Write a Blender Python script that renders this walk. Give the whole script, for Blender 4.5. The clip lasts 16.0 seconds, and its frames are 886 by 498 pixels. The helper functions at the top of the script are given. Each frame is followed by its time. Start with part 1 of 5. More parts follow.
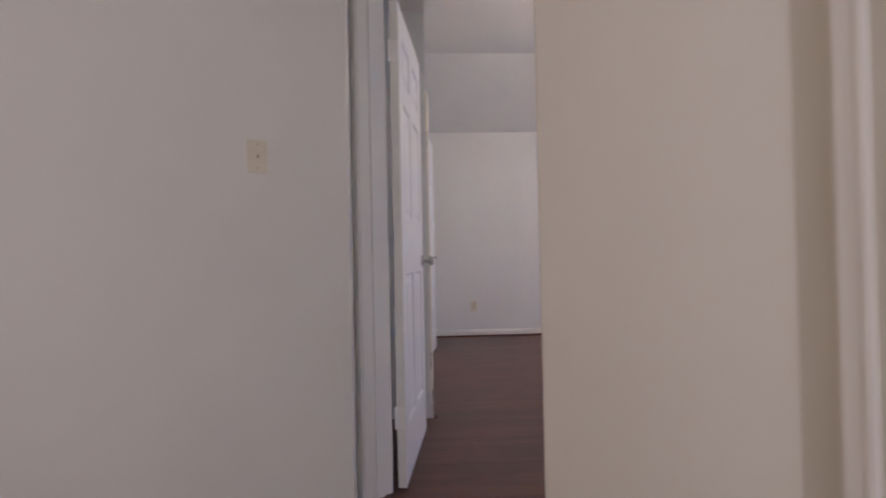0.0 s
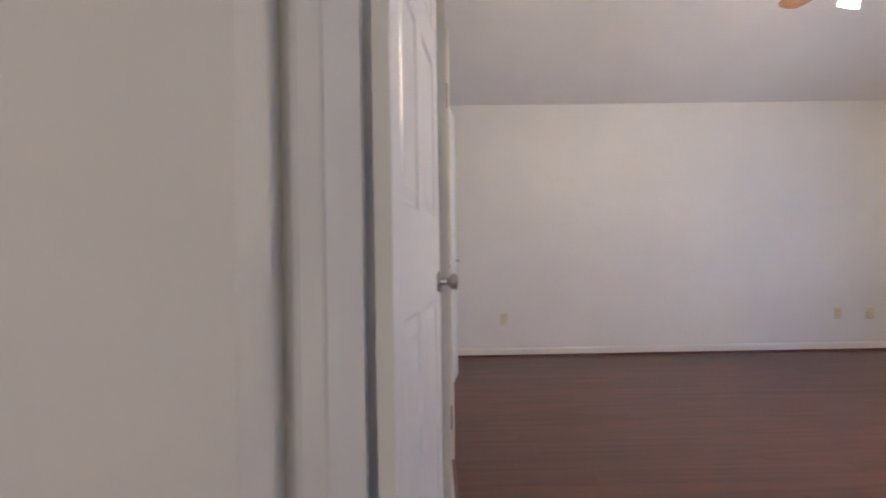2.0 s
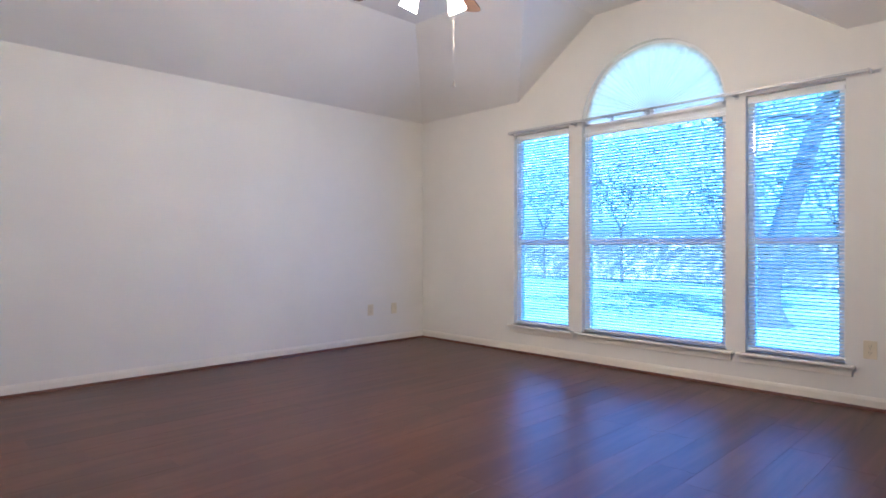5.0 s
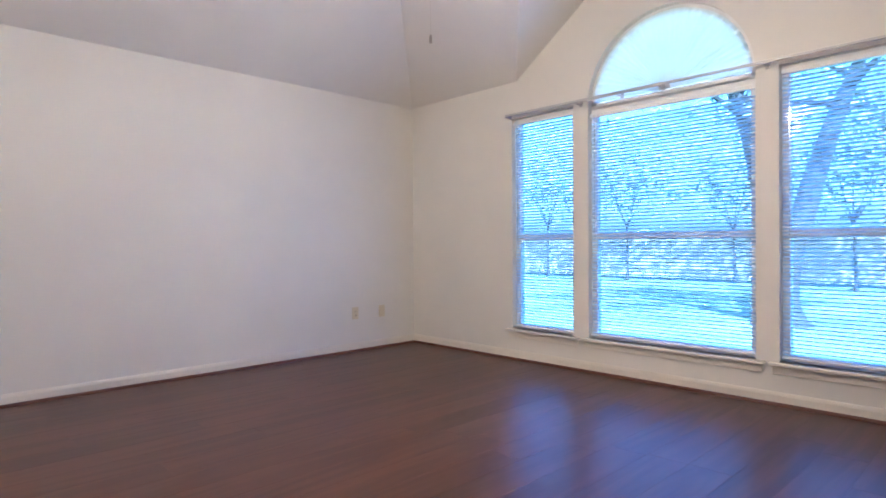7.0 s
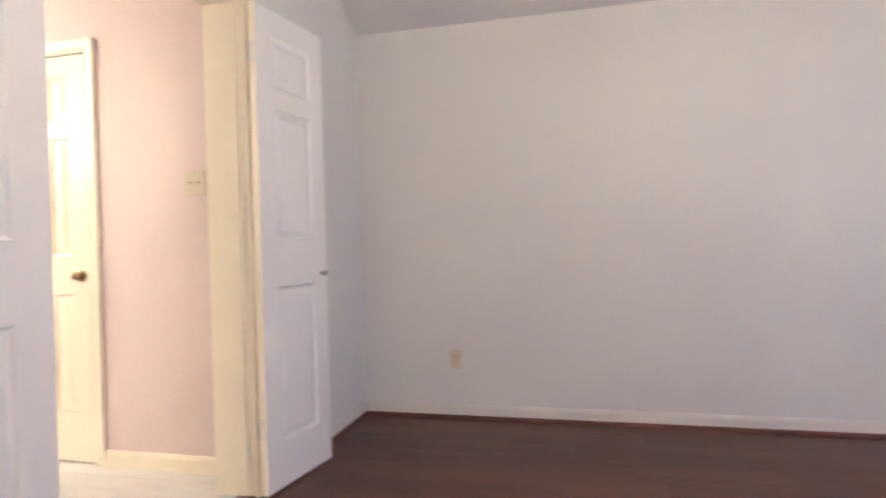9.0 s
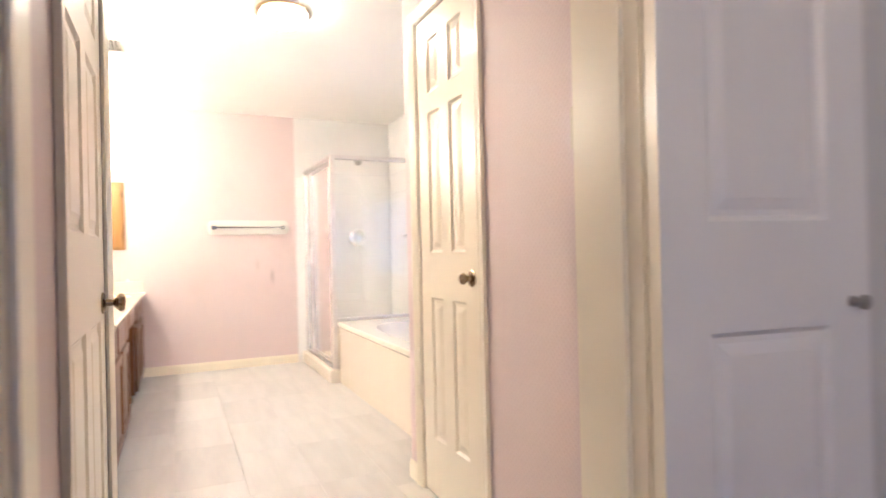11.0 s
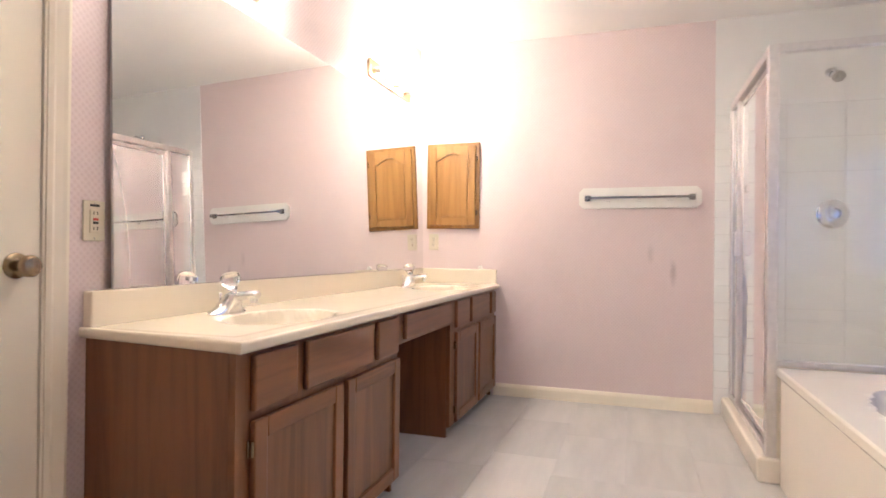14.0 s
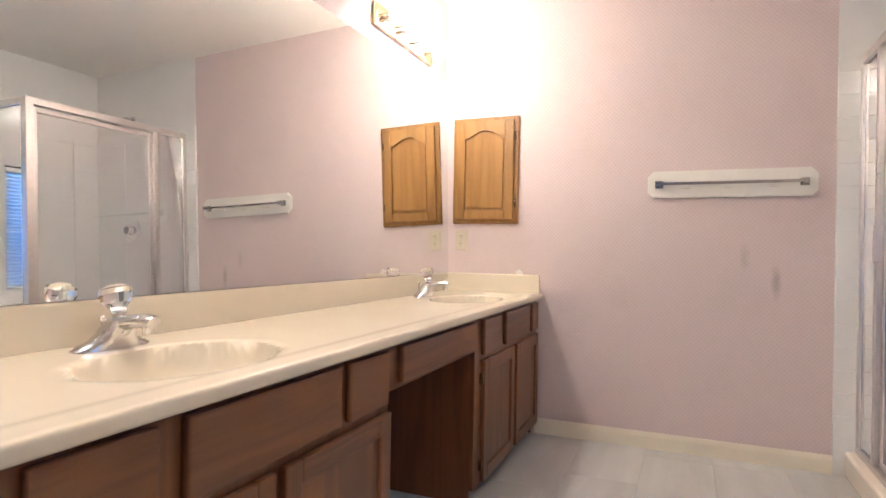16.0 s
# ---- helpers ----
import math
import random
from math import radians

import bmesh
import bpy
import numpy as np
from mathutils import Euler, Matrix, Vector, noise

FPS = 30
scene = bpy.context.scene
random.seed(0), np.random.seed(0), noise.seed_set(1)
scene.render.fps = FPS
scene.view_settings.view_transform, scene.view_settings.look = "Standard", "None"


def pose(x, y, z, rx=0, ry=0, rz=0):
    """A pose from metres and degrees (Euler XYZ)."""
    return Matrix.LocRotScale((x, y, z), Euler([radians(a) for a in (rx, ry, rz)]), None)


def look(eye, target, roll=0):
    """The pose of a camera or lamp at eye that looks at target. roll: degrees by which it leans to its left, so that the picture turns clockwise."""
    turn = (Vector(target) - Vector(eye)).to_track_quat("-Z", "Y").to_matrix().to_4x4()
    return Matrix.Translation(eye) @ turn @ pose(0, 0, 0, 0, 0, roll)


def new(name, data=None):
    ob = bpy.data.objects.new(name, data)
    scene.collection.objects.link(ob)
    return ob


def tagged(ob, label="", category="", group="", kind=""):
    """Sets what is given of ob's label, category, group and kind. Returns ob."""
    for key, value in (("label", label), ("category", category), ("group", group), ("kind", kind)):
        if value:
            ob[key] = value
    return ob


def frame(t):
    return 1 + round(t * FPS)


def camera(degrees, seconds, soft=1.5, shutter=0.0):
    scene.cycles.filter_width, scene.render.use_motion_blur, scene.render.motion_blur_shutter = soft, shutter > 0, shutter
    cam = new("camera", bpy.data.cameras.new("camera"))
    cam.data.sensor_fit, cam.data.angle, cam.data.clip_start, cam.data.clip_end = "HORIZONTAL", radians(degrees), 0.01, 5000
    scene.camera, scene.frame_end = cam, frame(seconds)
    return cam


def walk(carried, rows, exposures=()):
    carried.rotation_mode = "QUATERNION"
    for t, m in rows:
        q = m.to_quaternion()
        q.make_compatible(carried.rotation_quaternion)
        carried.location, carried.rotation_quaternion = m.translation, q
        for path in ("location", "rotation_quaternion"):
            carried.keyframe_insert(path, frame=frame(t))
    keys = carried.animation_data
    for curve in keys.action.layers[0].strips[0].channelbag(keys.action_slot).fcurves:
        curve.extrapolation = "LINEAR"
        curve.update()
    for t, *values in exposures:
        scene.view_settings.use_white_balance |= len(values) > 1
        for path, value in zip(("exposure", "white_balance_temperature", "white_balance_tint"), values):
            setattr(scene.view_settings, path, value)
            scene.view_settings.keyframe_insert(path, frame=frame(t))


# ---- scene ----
cam = camera(74.4, 16.0, soft=1.6, shutter=0.5)
PATH = [
    (0, (-0.111, -6.955, 0.961), (-0.014, -4.958, 0.987), -1.2),
    (0.5, (-0.085, -6.649, 0.994), (-0.195, -4.652, 1.003), 0.3),
    (1, (-0.135, -6.275, 1.008), (-0.266, -4.279, 1.024), -0.8),
    (1.5, (-0.115, -5.976, 1.018), (-0.225, -3.978, 1.027), -0.7),
    (2, (-0.082, -5.655, 1.041), (-0.053, -3.655, 1.045), -0.9),
    (2.5, (-0.033, -5.331, 0.995), (0.334, -3.365, 1.014), -0.8),
    (3, (0.032, -5.126, 1.029), (0.769, -3.266, 1.020), -0.3),
    (3.5, (0.072, -5.010, 1.035), (1.085, -3.285, 1.0285), -0.1),
    (4, (0.058, -4.954, 1.032), (1.305, -3.39, 1.021), -0.1),
    (4.5, (0.059, -4.953, 1.037), (1.456, -3.521, 1.029), 0.0),
    (7, (0.574, -4.622, 1.02), (1.962, -3.182, 1.004), -0.4),
    (7.5, (0.754, -4.376, 1.03), (1.880, -2.722, 1.013), -0.6),
    (8, (1.041, -4.142, 1.04), (1.647, -2.236, 1.014), -0.9),
    (8.5, (1.254, -3.868, 1.069), (1.325, -1.869, 1.047), -1.2),
    (9, (1.384, -3.545, 1.082), (0.908, -1.602, 1.066), -1.5),
    (9.5, (1.395, -3.205, 1.12), (0.449, -1.444, 1.098), -1.5),
    (10, (1.312, -2.877, 1.127), (0.015, -1.355, 1.102), -1.8),
    (12.5, (-0.241, -1.363, 0.982), (-2.235, -1.506, 1.011), 0.6),
    (13, (-0.575, -1.382, 0.987), (-2.553, -1.681, 1.007), 0.6),
    (13.5, (-0.861, -1.407, 0.994), (-2.796, -1.913, 1.006), 0.7),
    (14, (-1.129, -1.463, 0.988), (-3.028, -2.089, 0.996), 0.6),
    (14.5, (-1.428, -1.524, 0.998), (-3.297, -2.235, 1.002), 0.6),
    (15, (-1.658, -1.568, 0.994), (-3.504, -2.336, 0.997), 0.8),
    (15.5, (-1.819, -1.608, 0.986), (-3.659, -2.392, 0.99), 0.6),
    (16, (-1.919, -1.635, 0.998), (-3.766, -2.403, 1.0), 1.0),
]
walk(cam, [(t, look(eye, target, roll)) for t, eye, target, roll in PATH],
     [(0, 2.58, 4650, 11), (2, 2.86, 4800, 7), (2.6, 2.95, 4720, 6), (3.1, 3.02, 4600, 5), (3.6, 3.06, 4560, 6), (4.5, 3.04, 4520, 6), (7, 3.05, 4660, 8), (8, 3.0, 4850, 5), (8.8, 3.08, 4930, 7), (10, 2.80, 4930, 8),
      (12.5, 2.03, 4930, 15), (14, 1.72, 4820, 14), (16, 1.36, 4800, 13)])

# ---- world, sun, lamps ----
world = bpy.data.worlds.new("sky_world")
scene.world = world
world.use_nodes = True
wn = world.node_tree
bgn = wn.nodes["Background"]
sky = wn.nodes.new("ShaderNodeTexSky")
sky.sky_type, sky.sun_disc = "NISHITA", False
sky.sun_elevation, sky.sun_rotation = radians(43), radians(229)
sky.dust_density = 4.0
wn.links.new(sky.outputs[0], bgn.inputs[0])
bgn.inputs[1].default_value = 0.15


def lamp(name, kind, m, power, colour, size=0.1, size_y=None, angle=None):
    d = bpy.data.lights.new(name, kind)
    d.energy, d.color = power, colour
    if kind == "AREA":
        d.size = size
        if size_y:
            d.shape, d.size_y = "RECTANGLE", size_y
    elif kind == "SUN":
        d.angle = radians(angle)
    else:
        d.shadow_soft_size = size
    ob = new(name, d)
    ob.matrix_world = m
    return ob


# the sun stands behind the house, so none falls straight through the windows
lamp("sun", "SUN", look((-16, -14, 20), (0, 0, 0)), 5.0, (1, 0.95, 0.88), angle=0.5)
# sky light entering through the three bedroom windows
for wy, ww in ((-1.655, 0.56), (-2.73, 1.13), (-3.78, 0.56)):
    lamp("window_sky_light", "AREA", look((4.50, wy, 1.2), (0, wy, 1.0)), 0.75 * ww, (0.14, 0.36, 1.0), ww, 1.7)
# added fill lamps, unseen: pale along the hall and beside the entry, warm opposite
lamp("hall_fill_back", "AREA", look((-0.2, -9.0, 1.5), (-0.5, -4, 1.2)), 4.9, (1.0, 0.77, 0.60), 0.9, 1.8)
lamp("hall_fill_right", "AREA", look((0.53, -6.54, 1.1), (-1.0, -5.6, 1.1)), 0.65, (1.0, 0.80, 0.72), 0.7, 1.9)
lamp("hall_fill_left", "AREA", look((-2.75, -7.35, 1.4), (0.5, -5.7, 1.2)), 2.8, (1.0, 0.60, 0.29), 0.8, 1.9)
# sky light through the window over the tub
lamp("tub_window_light", "AREA", look((-2.96, -0.03, 1.24), (-3.4, -2.0, 1.0)), 0.55, (0.42, 0.55, 1.0), 1.1, 0.75)


# ---- materials ----
def nodes_of(name):
    m = bpy.data.materials.new(name)
    m.use_nodes = True
    return m, m.node_tree, m.node_tree.nodes["Principled BSDF"]


def add(nt, kind, **inputs):
    n = nt.nodes.new(kind)
    for k, v in inputs.items():
        n.inputs[k.replace("_", " ")].default_value = v
    return n


def coords(nt, scale=(1, 1, 1), kind="Object"):
    tc = nt.nodes.new("ShaderNodeTexCoord")
    mp = nt.nodes.new("ShaderNodeMapping")
    mp.inputs["Scale"].default_value = scale
    nt.links.new(tc.outputs[kind], mp.inputs[0])
    return mp.outputs[0]


def ramp(nt, fac, stops):
    r = nt.nodes.new("ShaderNodeValToRGB")
    el = r.color_ramp.elements
    while len(el) < len(stops):
        el.new(0.5)
    for e, (p, c) in zip(el, stops):
        e.position, e.color = p, (*c, 1)
    nt.links.new(fac, r.inputs[0])
    return r.outputs[0]


def bump(nt, bsdf, height, strength, distance=0.002):
    b = add(nt, "ShaderNodeBump", Strength=strength, Distance=distance)
    nt.links.new(height, b.inputs["Height"])
    nt.links.new(b.outputs[0], bsdf.inputs["Normal"])


def noise_tex(nt, vec, scale, detail=4.0, rough=0.55):
    n = add(nt, "ShaderNodeTexNoise", Scale=scale, Detail=detail, Roughness=rough)
    nt.links.new(vec, n.inputs["Vector"])
    return n.outputs[0]


def paint(name, colour, rough=0.6, var=0.05, grain=160, relief=0.12, dist=0.002, stain=1.3):
    """Painted surface: slow stains and a fine roller stipple."""
    m, nt, b = nodes_of(name)
    v = coords(nt)
    slow = noise_tex(nt, v, stain, 3)
    lo = tuple(c * (1 - var) for c in colour)
    hi = tuple(min(1, c * (1 + var)) for c in colour)
    nt.links.new(ramp(nt, slow, ((0.3, lo), (0.7, hi))), b.inputs["Base Color"])
    b.inputs["Roughness"].default_value = rough
    bump(nt, b, noise_tex(nt, v, grain, 3), relief, dist)
    return m


def plain(name, colour, rough=0.4, metal=0.0, var=0.06, scale=8.0):
    m, nt, b = nodes_of(name)
    v = coords(nt)
    n = noise_tex(nt, v, scale, 4)
    nt.links.new(ramp(nt, n, ((0.3, tuple(c * (1 - var) for c in colour)), (0.7, tuple(min(1, c * (1 + var)) for c in colour)))), b.inputs["Base Color"])
    r = nt.nodes.new("ShaderNodeMapRange")
    r.inputs["To Min"].default_value, r.inputs["To Max"].default_value = rough * 0.85, min(1, rough * 1.2)
    nt.links.new(n, r.inputs[0])
    nt.links.new(r.outputs[0], b.inputs["Roughness"])
    b.inputs["Metallic"].default_value = metal
    return m


def wood(name, dark, mid, light, along, rough=0.4, ring=9.0, coat=0.0, relief=0.15, spread=0.35):
    """Stained oak: long grain along one axis, cathedral bands, pores, each piece a little different."""
    m, nt, b = nodes_of(name)
    sc = [1.0, 1.0, 1.0]
    sc["xyz".index(along)] = 0.07
    info = nt.nodes.new("ShaderNodeObjectInfo")
    tc = nt.nodes.new("ShaderNodeTexCoord")
    off = nt.nodes.new("ShaderNodeVectorMath")
    off.operation = "MULTIPLY_ADD"
    comb = nt.nodes.new("ShaderNodeCombineXYZ")
    for i in range(3):
        nt.links.new(info.outputs["Random"], comb.inputs[i])
    nt.links.new(comb.outputs[0], off.inputs[0])
    off.inputs[1].default_value = (7.3, 11.1, 5.7)
    nt.links.new(tc.outputs["Object"], off.inputs[2])
    mp = nt.nodes.new("ShaderNodeMapping")
    mp.inputs["Scale"].default_value = sc
    nt.links.new(off.outputs[0], mp.inputs[0])
    v = mp.outputs[0]
    w = add(nt, "ShaderNodeTexNoise", Scale=ring, Detail=3.0, Roughness=0.5, Distortion=0.6)
    nt.links.new(v, w.inputs["Vector"])
    wave = nt.nodes.new("ShaderNodeMath")
    wave.operation = "PINGPONG"
    mul = nt.nodes.new("ShaderNodeMath")
    mul.operation = "MULTIPLY"
    mul.inputs[1].default_value = 5.0
    nt.links.new(w.outputs[0], mul.inputs[0])
    nt.links.new(mul.outputs[0], wave.inputs[0])
    wave.inputs[1].default_value = 0.5
    fine = noise_tex(nt, v, 130, 5, 0.7)
    mix = nt.nodes.new("ShaderNodeMath")
    mix.operation = "MULTIPLY_ADD"
    nt.links.new(fine, mix.inputs[0])
    mix.inputs[1].default_value = 0.75
    nt.links.new(wave.outputs[0], mix.inputs[2])
    sh = nt.nodes.new("ShaderNodeMath")
    sh.operation = "MULTIPLY_ADD"
    nt.links.new(info.outputs["Random"], sh.inputs[0])
    sh.inputs[1].default_value = spread
    nt.links.new(mix.outputs[0], sh.inputs[2])
    nt.links.new(ramp(nt, sh.outputs[0], ((0.2, dark), (0.55, mid), (1.0, light))), b.inputs["Base Color"])
    b.inputs["Roughness"].default_value = rough
    b.inputs["Coat Weight"].default_value = coat
    b.inputs["Coat Roughness"].default_value = 0.15
    bump(nt, b, fine, relief, 0.001)
    return m


M_WALL = paint("white_wall_paint", (0.70, 0.69, 0.66), 0.55, 0.03)
M_HALL = paint("hall_wall_paint", (0.65, 0.625, 0.55), 0.6, 0.03)
M_CEIL = paint("ceiling_paint", (0.72, 0.71, 0.69), 0.8, 0.03, 90, 0.3, 0.003)
M_BATHCEIL = paint("bath_ceiling_paint", (0.88, 0.86, 0.82), 0.8, 0.02, 90, 0.3, 0.003)
M_TRIM = paint("white_trim_paint", (0.70, 0.67, 0.61), 0.32, 0.03, 60, 0.05)
M_DOOR = paint("white_door_enamel", (0.80, 0.79, 0.77), 0.36, 0.02, 70, 0.06)
M_CREAM = paint("cream_trim_enamel", (0.80, 0.74, 0.60), 0.28, 0.03, 60, 0.06)
M_SHOE = plain("dark_wood_moulding", (0.10, 0.035, 0.022), 0.35)
M_FLOOR = wood("mahogany_laminate", (0.042, 0.016, 0.010), (0.064, 0.025, 0.016), (0.098, 0.039, 0.025), "x", 0.34, 5.0, 0.0, 0.05, 0.22)
M_FLOOR.node_tree.nodes["Principled BSDF"].inputs["Specular IOR Level"].default_value = 0.32
M_OAK = wood("stained_oak", (0.084, 0.029, 0.008), (0.136, 0.049, 0.013), (0.190, 0.073, 0.021), "z", 0.38, 8.0, 0.2)
M_OAKH = wood("stained_oak_across", (0.084, 0.029, 0.008), (0.136, 0.049, 0.013), (0.190, 0.073, 0.021), "x", 0.38, 8.0, 0.2)
M_HONEY = wood("honey_oak", (0.22, 0.105, 0.019), (0.29, 0.148, 0.029), (0.36, 0.193, 0.042), "z", 0.35, 7.0, 0.25)
M_CHROME = plain("chrome", (0.75, 0.75, 0.76), 0.1, 1.0, 0.03)
M_TARN = plain("tarnished_chrome", (0.42, 0.40, 0.37), 0.2, 1.0, 0.1, 40)
M_NICKEL = plain("brushed_nickel", (0.42, 0.40, 0.37), 0.28, 1.0, 0.06, 60)
M_BRASS = plain("antique_brass", (0.33, 0.25, 0.15), 0.25, 1.0, 0.15, 30)
M_ALU = plain("satin_aluminium", (0.72, 0.69, 0.67), 0.36, 1.0, 0.05, 40)
M_PLATE = plain("almond_plastic", (0.62, 0.56, 0.42), 0.35, 0, 0.04)
M_DARK = plain("dark_slot", (0.02, 0.02, 0.02), 0.5)
M_RED = plain("red_button", (0.5, 0.05, 0.03), 0.4)
M_COUNTER = paint("cultured_marble", (0.75, 0.675, 0.53), 0.12, 0.04, 5, 0.02)
M_TUB = paint("cream_tub", (0.80, 0.74, 0.62), 0.14, 0.02, 8, 0.02)
M_CERAMIC = plain("white_ceramic", (0.82, 0.80, 0.74), 0.12, 0, 0.02)
M_TILE = plain("white_wall_tile", (0.80, 0.80, 0.78), 0.12, 0, 0.03, 3)
M_TILEBASE = plain("white_shower_backing", (0.76, 0.75, 0.72), 0.5, 0, 0.03, 3)
M_GROUT = plain("grout", (0.55, 0.53, 0.50), 0.8)
M_BLIND = plain("white_blind", (0.82, 0.83, 0.85), 0.4, 0, 0.02)
M_VINYL = plain("white_window_vinyl", (0.78, 0.79, 0.80), 0.35, 0, 0.03)
M_ROD = plain("white_rod_enamel", (0.50, 0.50, 0.52), 0.35, 0.3)
M_BLADE = wood("fan_blade_walnut", (0.07, 0.037, 0.022), (0.11, 0.06, 0.037), (0.16, 0.095, 0.06), "x", 0.35, 8.0)


def wallpaper(name, patches=()):
    """Pink embossed paper: small staggered motif, soft seams, faint scuffs."""
    m, nt, b = nodes_of(name)
    v = coords(nt)
    sep = nt.nodes.new("ShaderNodeSeparateXYZ")
    nt.links.new(v, sep.inputs[0])
    s = nt.nodes.new("ShaderNodeMath")
    s.operation = "ADD"
    nt.links.new(sep.outputs[0], s.inputs[0])
    nt.links.new(sep.outputs[1], s.inputs[1])
    comb = nt.nodes.new("ShaderNodeCombineXYZ")
    nt.links.new(s.outputs[0], comb.inputs[0])
    nt.links.new(sep.outputs[2], comb.inputs[1])
    rot = nt.nodes.new("ShaderNodeMapping")
    rot.inputs["Rotation"].default_value = (0, 0, radians(45))
    nt.links.new(comb.outputs[0], rot.inputs[0])
    vor = add(nt, "ShaderNodeTexVoronoi", Scale=64.0, Randomness=0.12)
    nt.links.new(rot.outputs[0], vor.inputs["Vector"])
    fibre = noise_tex(nt, v, 120, 4, 0.7)
    slow = noise_tex(nt, v, 1.6, 5, 0.6)
    dots = ramp(nt, vor.outputs["Distance"], ((0.12, (0.63, 0.518, 0.503)), (0.5, (0.69, 0.584, 0.568))))
    scuff = ramp(nt, slow, ((0.30, (0.95, 0.94, 0.93)), (0.48, (1, 1, 1))))
    mixn = nt.nodes.new("ShaderNodeMix")
    mixn.data_type, mixn.blend_type = "RGBA", "MULTIPLY"
    mixn.inputs[0].default_value = 1.0
    nt.links.new(dots, mixn.inputs[6])
    nt.links.new(scuff, mixn.inputs[7])
    colour = mixn.outputs[2]
    for sy, sz, ry, rz, deep in patches:
        mp = nt.nodes.new("ShaderNodeMapping")
        mp.inputs["Location"].default_value = (0, -sy / ry, -sz / rz)
        mp.inputs["Scale"].default_value = (0, 1 / ry, 1 / rz)
        nt.links.new(v, mp.inputs[0])
        ln = nt.nodes.new("ShaderNodeVectorMath")
        ln.operation = "LENGTH"
        nt.links.new(mp.outputs[0], ln.inputs[0])
        wob = nt.nodes.new("ShaderNodeMath")
        wob.operation = "MULTIPLY_ADD"
        nt.links.new(noise_tex(nt, v, 14, 4, 0.6), wob.inputs[0])
        wob.inputs[1].default_value = 0.9
        nt.links.new(ln.outputs["Value"], wob.inputs[2])
        fac = ramp(nt, wob.outputs[0], ((0.55, (deep, deep, deep)), (1.35, (1, 1, 1))))
        mm = nt.nodes.new("ShaderNodeMix")
        mm.data_type, mm.blend_type = "RGBA", "MULTIPLY"
        mm.inputs[0].default_value = 1.0
        nt.links.new(colour, mm.inputs[6])
        nt.links.new(fac, mm.inputs[7])
        colour = mm.outputs[2]
    nt.links.new(colour, b.inputs["Base Color"])
    b.inputs["Roughness"].default_value = 0.55
    h = nt.nodes.new("ShaderNodeMath")
    h.operation = "MULTIPLY_ADD"
    nt.links.new(fibre, h.inputs[0])
    h.inputs[1].default_value = 0.5
    nt.links.new(vor.outputs["Distance"], h.inputs[2])
    bump(nt, b, h.outputs[0], 0.35, 0.002)
    return m


M_PINK = wallpaper("pink_wallpaper")
# two scuffs under the towel bar, then a broad faint darkening near the vanity
M_PINKEND = wallpaper("scuffed_pink_wallpaper", ((-1.235, 0.87, 0.045, 0.17, 0.72), (-1.375, 0.98, 0.05, 0.13, 0.82), (-2.30, 0.55, 0.35, 0.5, 0.93)))


def vinyl_floor():
    m, nt, b = nodes_of("grey_marbled_tile")
    info = nt.nodes.new("ShaderNodeObjectInfo")
    v = coords(nt, (0.7, 4.0, 1))
    tc = nt.nodes.new("ShaderNodeVectorMath")
    tc.operation = "ADD"
    nt.links.new(v, tc.inputs[0])
    comb = nt.nodes.new("ShaderNodeCombineXYZ")
    mu = nt.nodes.new("ShaderNodeMath")
    mu.operation = "MULTIPLY"
    mu.inputs[1].default_value = 37.0
    nt.links.new(info.outputs["Random"], mu.inputs[0])
    nt.links.new(mu.outputs[0], comb.inputs[2])
    nt.links.new(comb.outputs[0], tc.inputs[1])
    n = noise_tex(nt, tc.outputs[0], 2.6, 6, 0.6)
    mx = nt.nodes.new("ShaderNodeMath")
    mx.operation = "MULTIPLY_ADD"
    nt.links.new(info.outputs["Random"], mx.inputs[0])
    mx.inputs[1].default_value = 0.35
    nt.links.new(n, mx.inputs[2])
    nt.links.new(ramp(nt, mx.outputs[0], ((0.30, (0.46, 0.455, 0.44)), (0.65, (0.54, 0.53, 0.51)), (0.95, (0.61, 0.595, 0.57)))), b.inputs["Base Color"])
    b.inputs["Roughness"].default_value = 0.33
    return m


M_VFLOOR = vinyl_floor()


def glass_mat(name, rough=0.0, tint=(1, 1, 1), ior=1.45):
    m, nt, b = nodes_of(name)
    b.inputs["Base Color"].default_value = (*tint, 1)
    b.inputs["Transmission Weight"].default_value = 1.0
    b.inputs["Roughness"].default_value = rough
    b.inputs["IOR"].default_value = ior
    return m


M_GLASS = glass_mat("clear_glass")
# the daylight's blue cast is put into this pane colour
M_PANE = glass_mat("daylight_blue_pane", 0.0, (0.42, 0.66, 1.0))
M_ACRYL = glass_mat("clear_acrylic", 0.08)
M_MIRROR = plain("mirror_silver", (0.86, 0.87, 0.86), 0.0, 1.0, 0.0)


def glow(name, colour, strength):
    m, nt, b = nodes_of(name)
    b.inputs["Base Color"].default_value = (0.9, 0.88, 0.82, 1)
    b.inputs["Emission Color"].default_value = (*colour, 1)
    b.inputs["Emission Strength"].default_value = strength
    b.inputs["Roughness"].default_value = 0.3
    return m


M_BULB = glow("frosted_bulb", (1.0, 0.75, 0.46), 52)
M_SHADE = glow("lit_glass_shade", (1.0, 0.70, 0.42), 6)
M_CLIGHT = glow("lit_ceiling_glass", (1.0, 0.74, 0.46), 17)


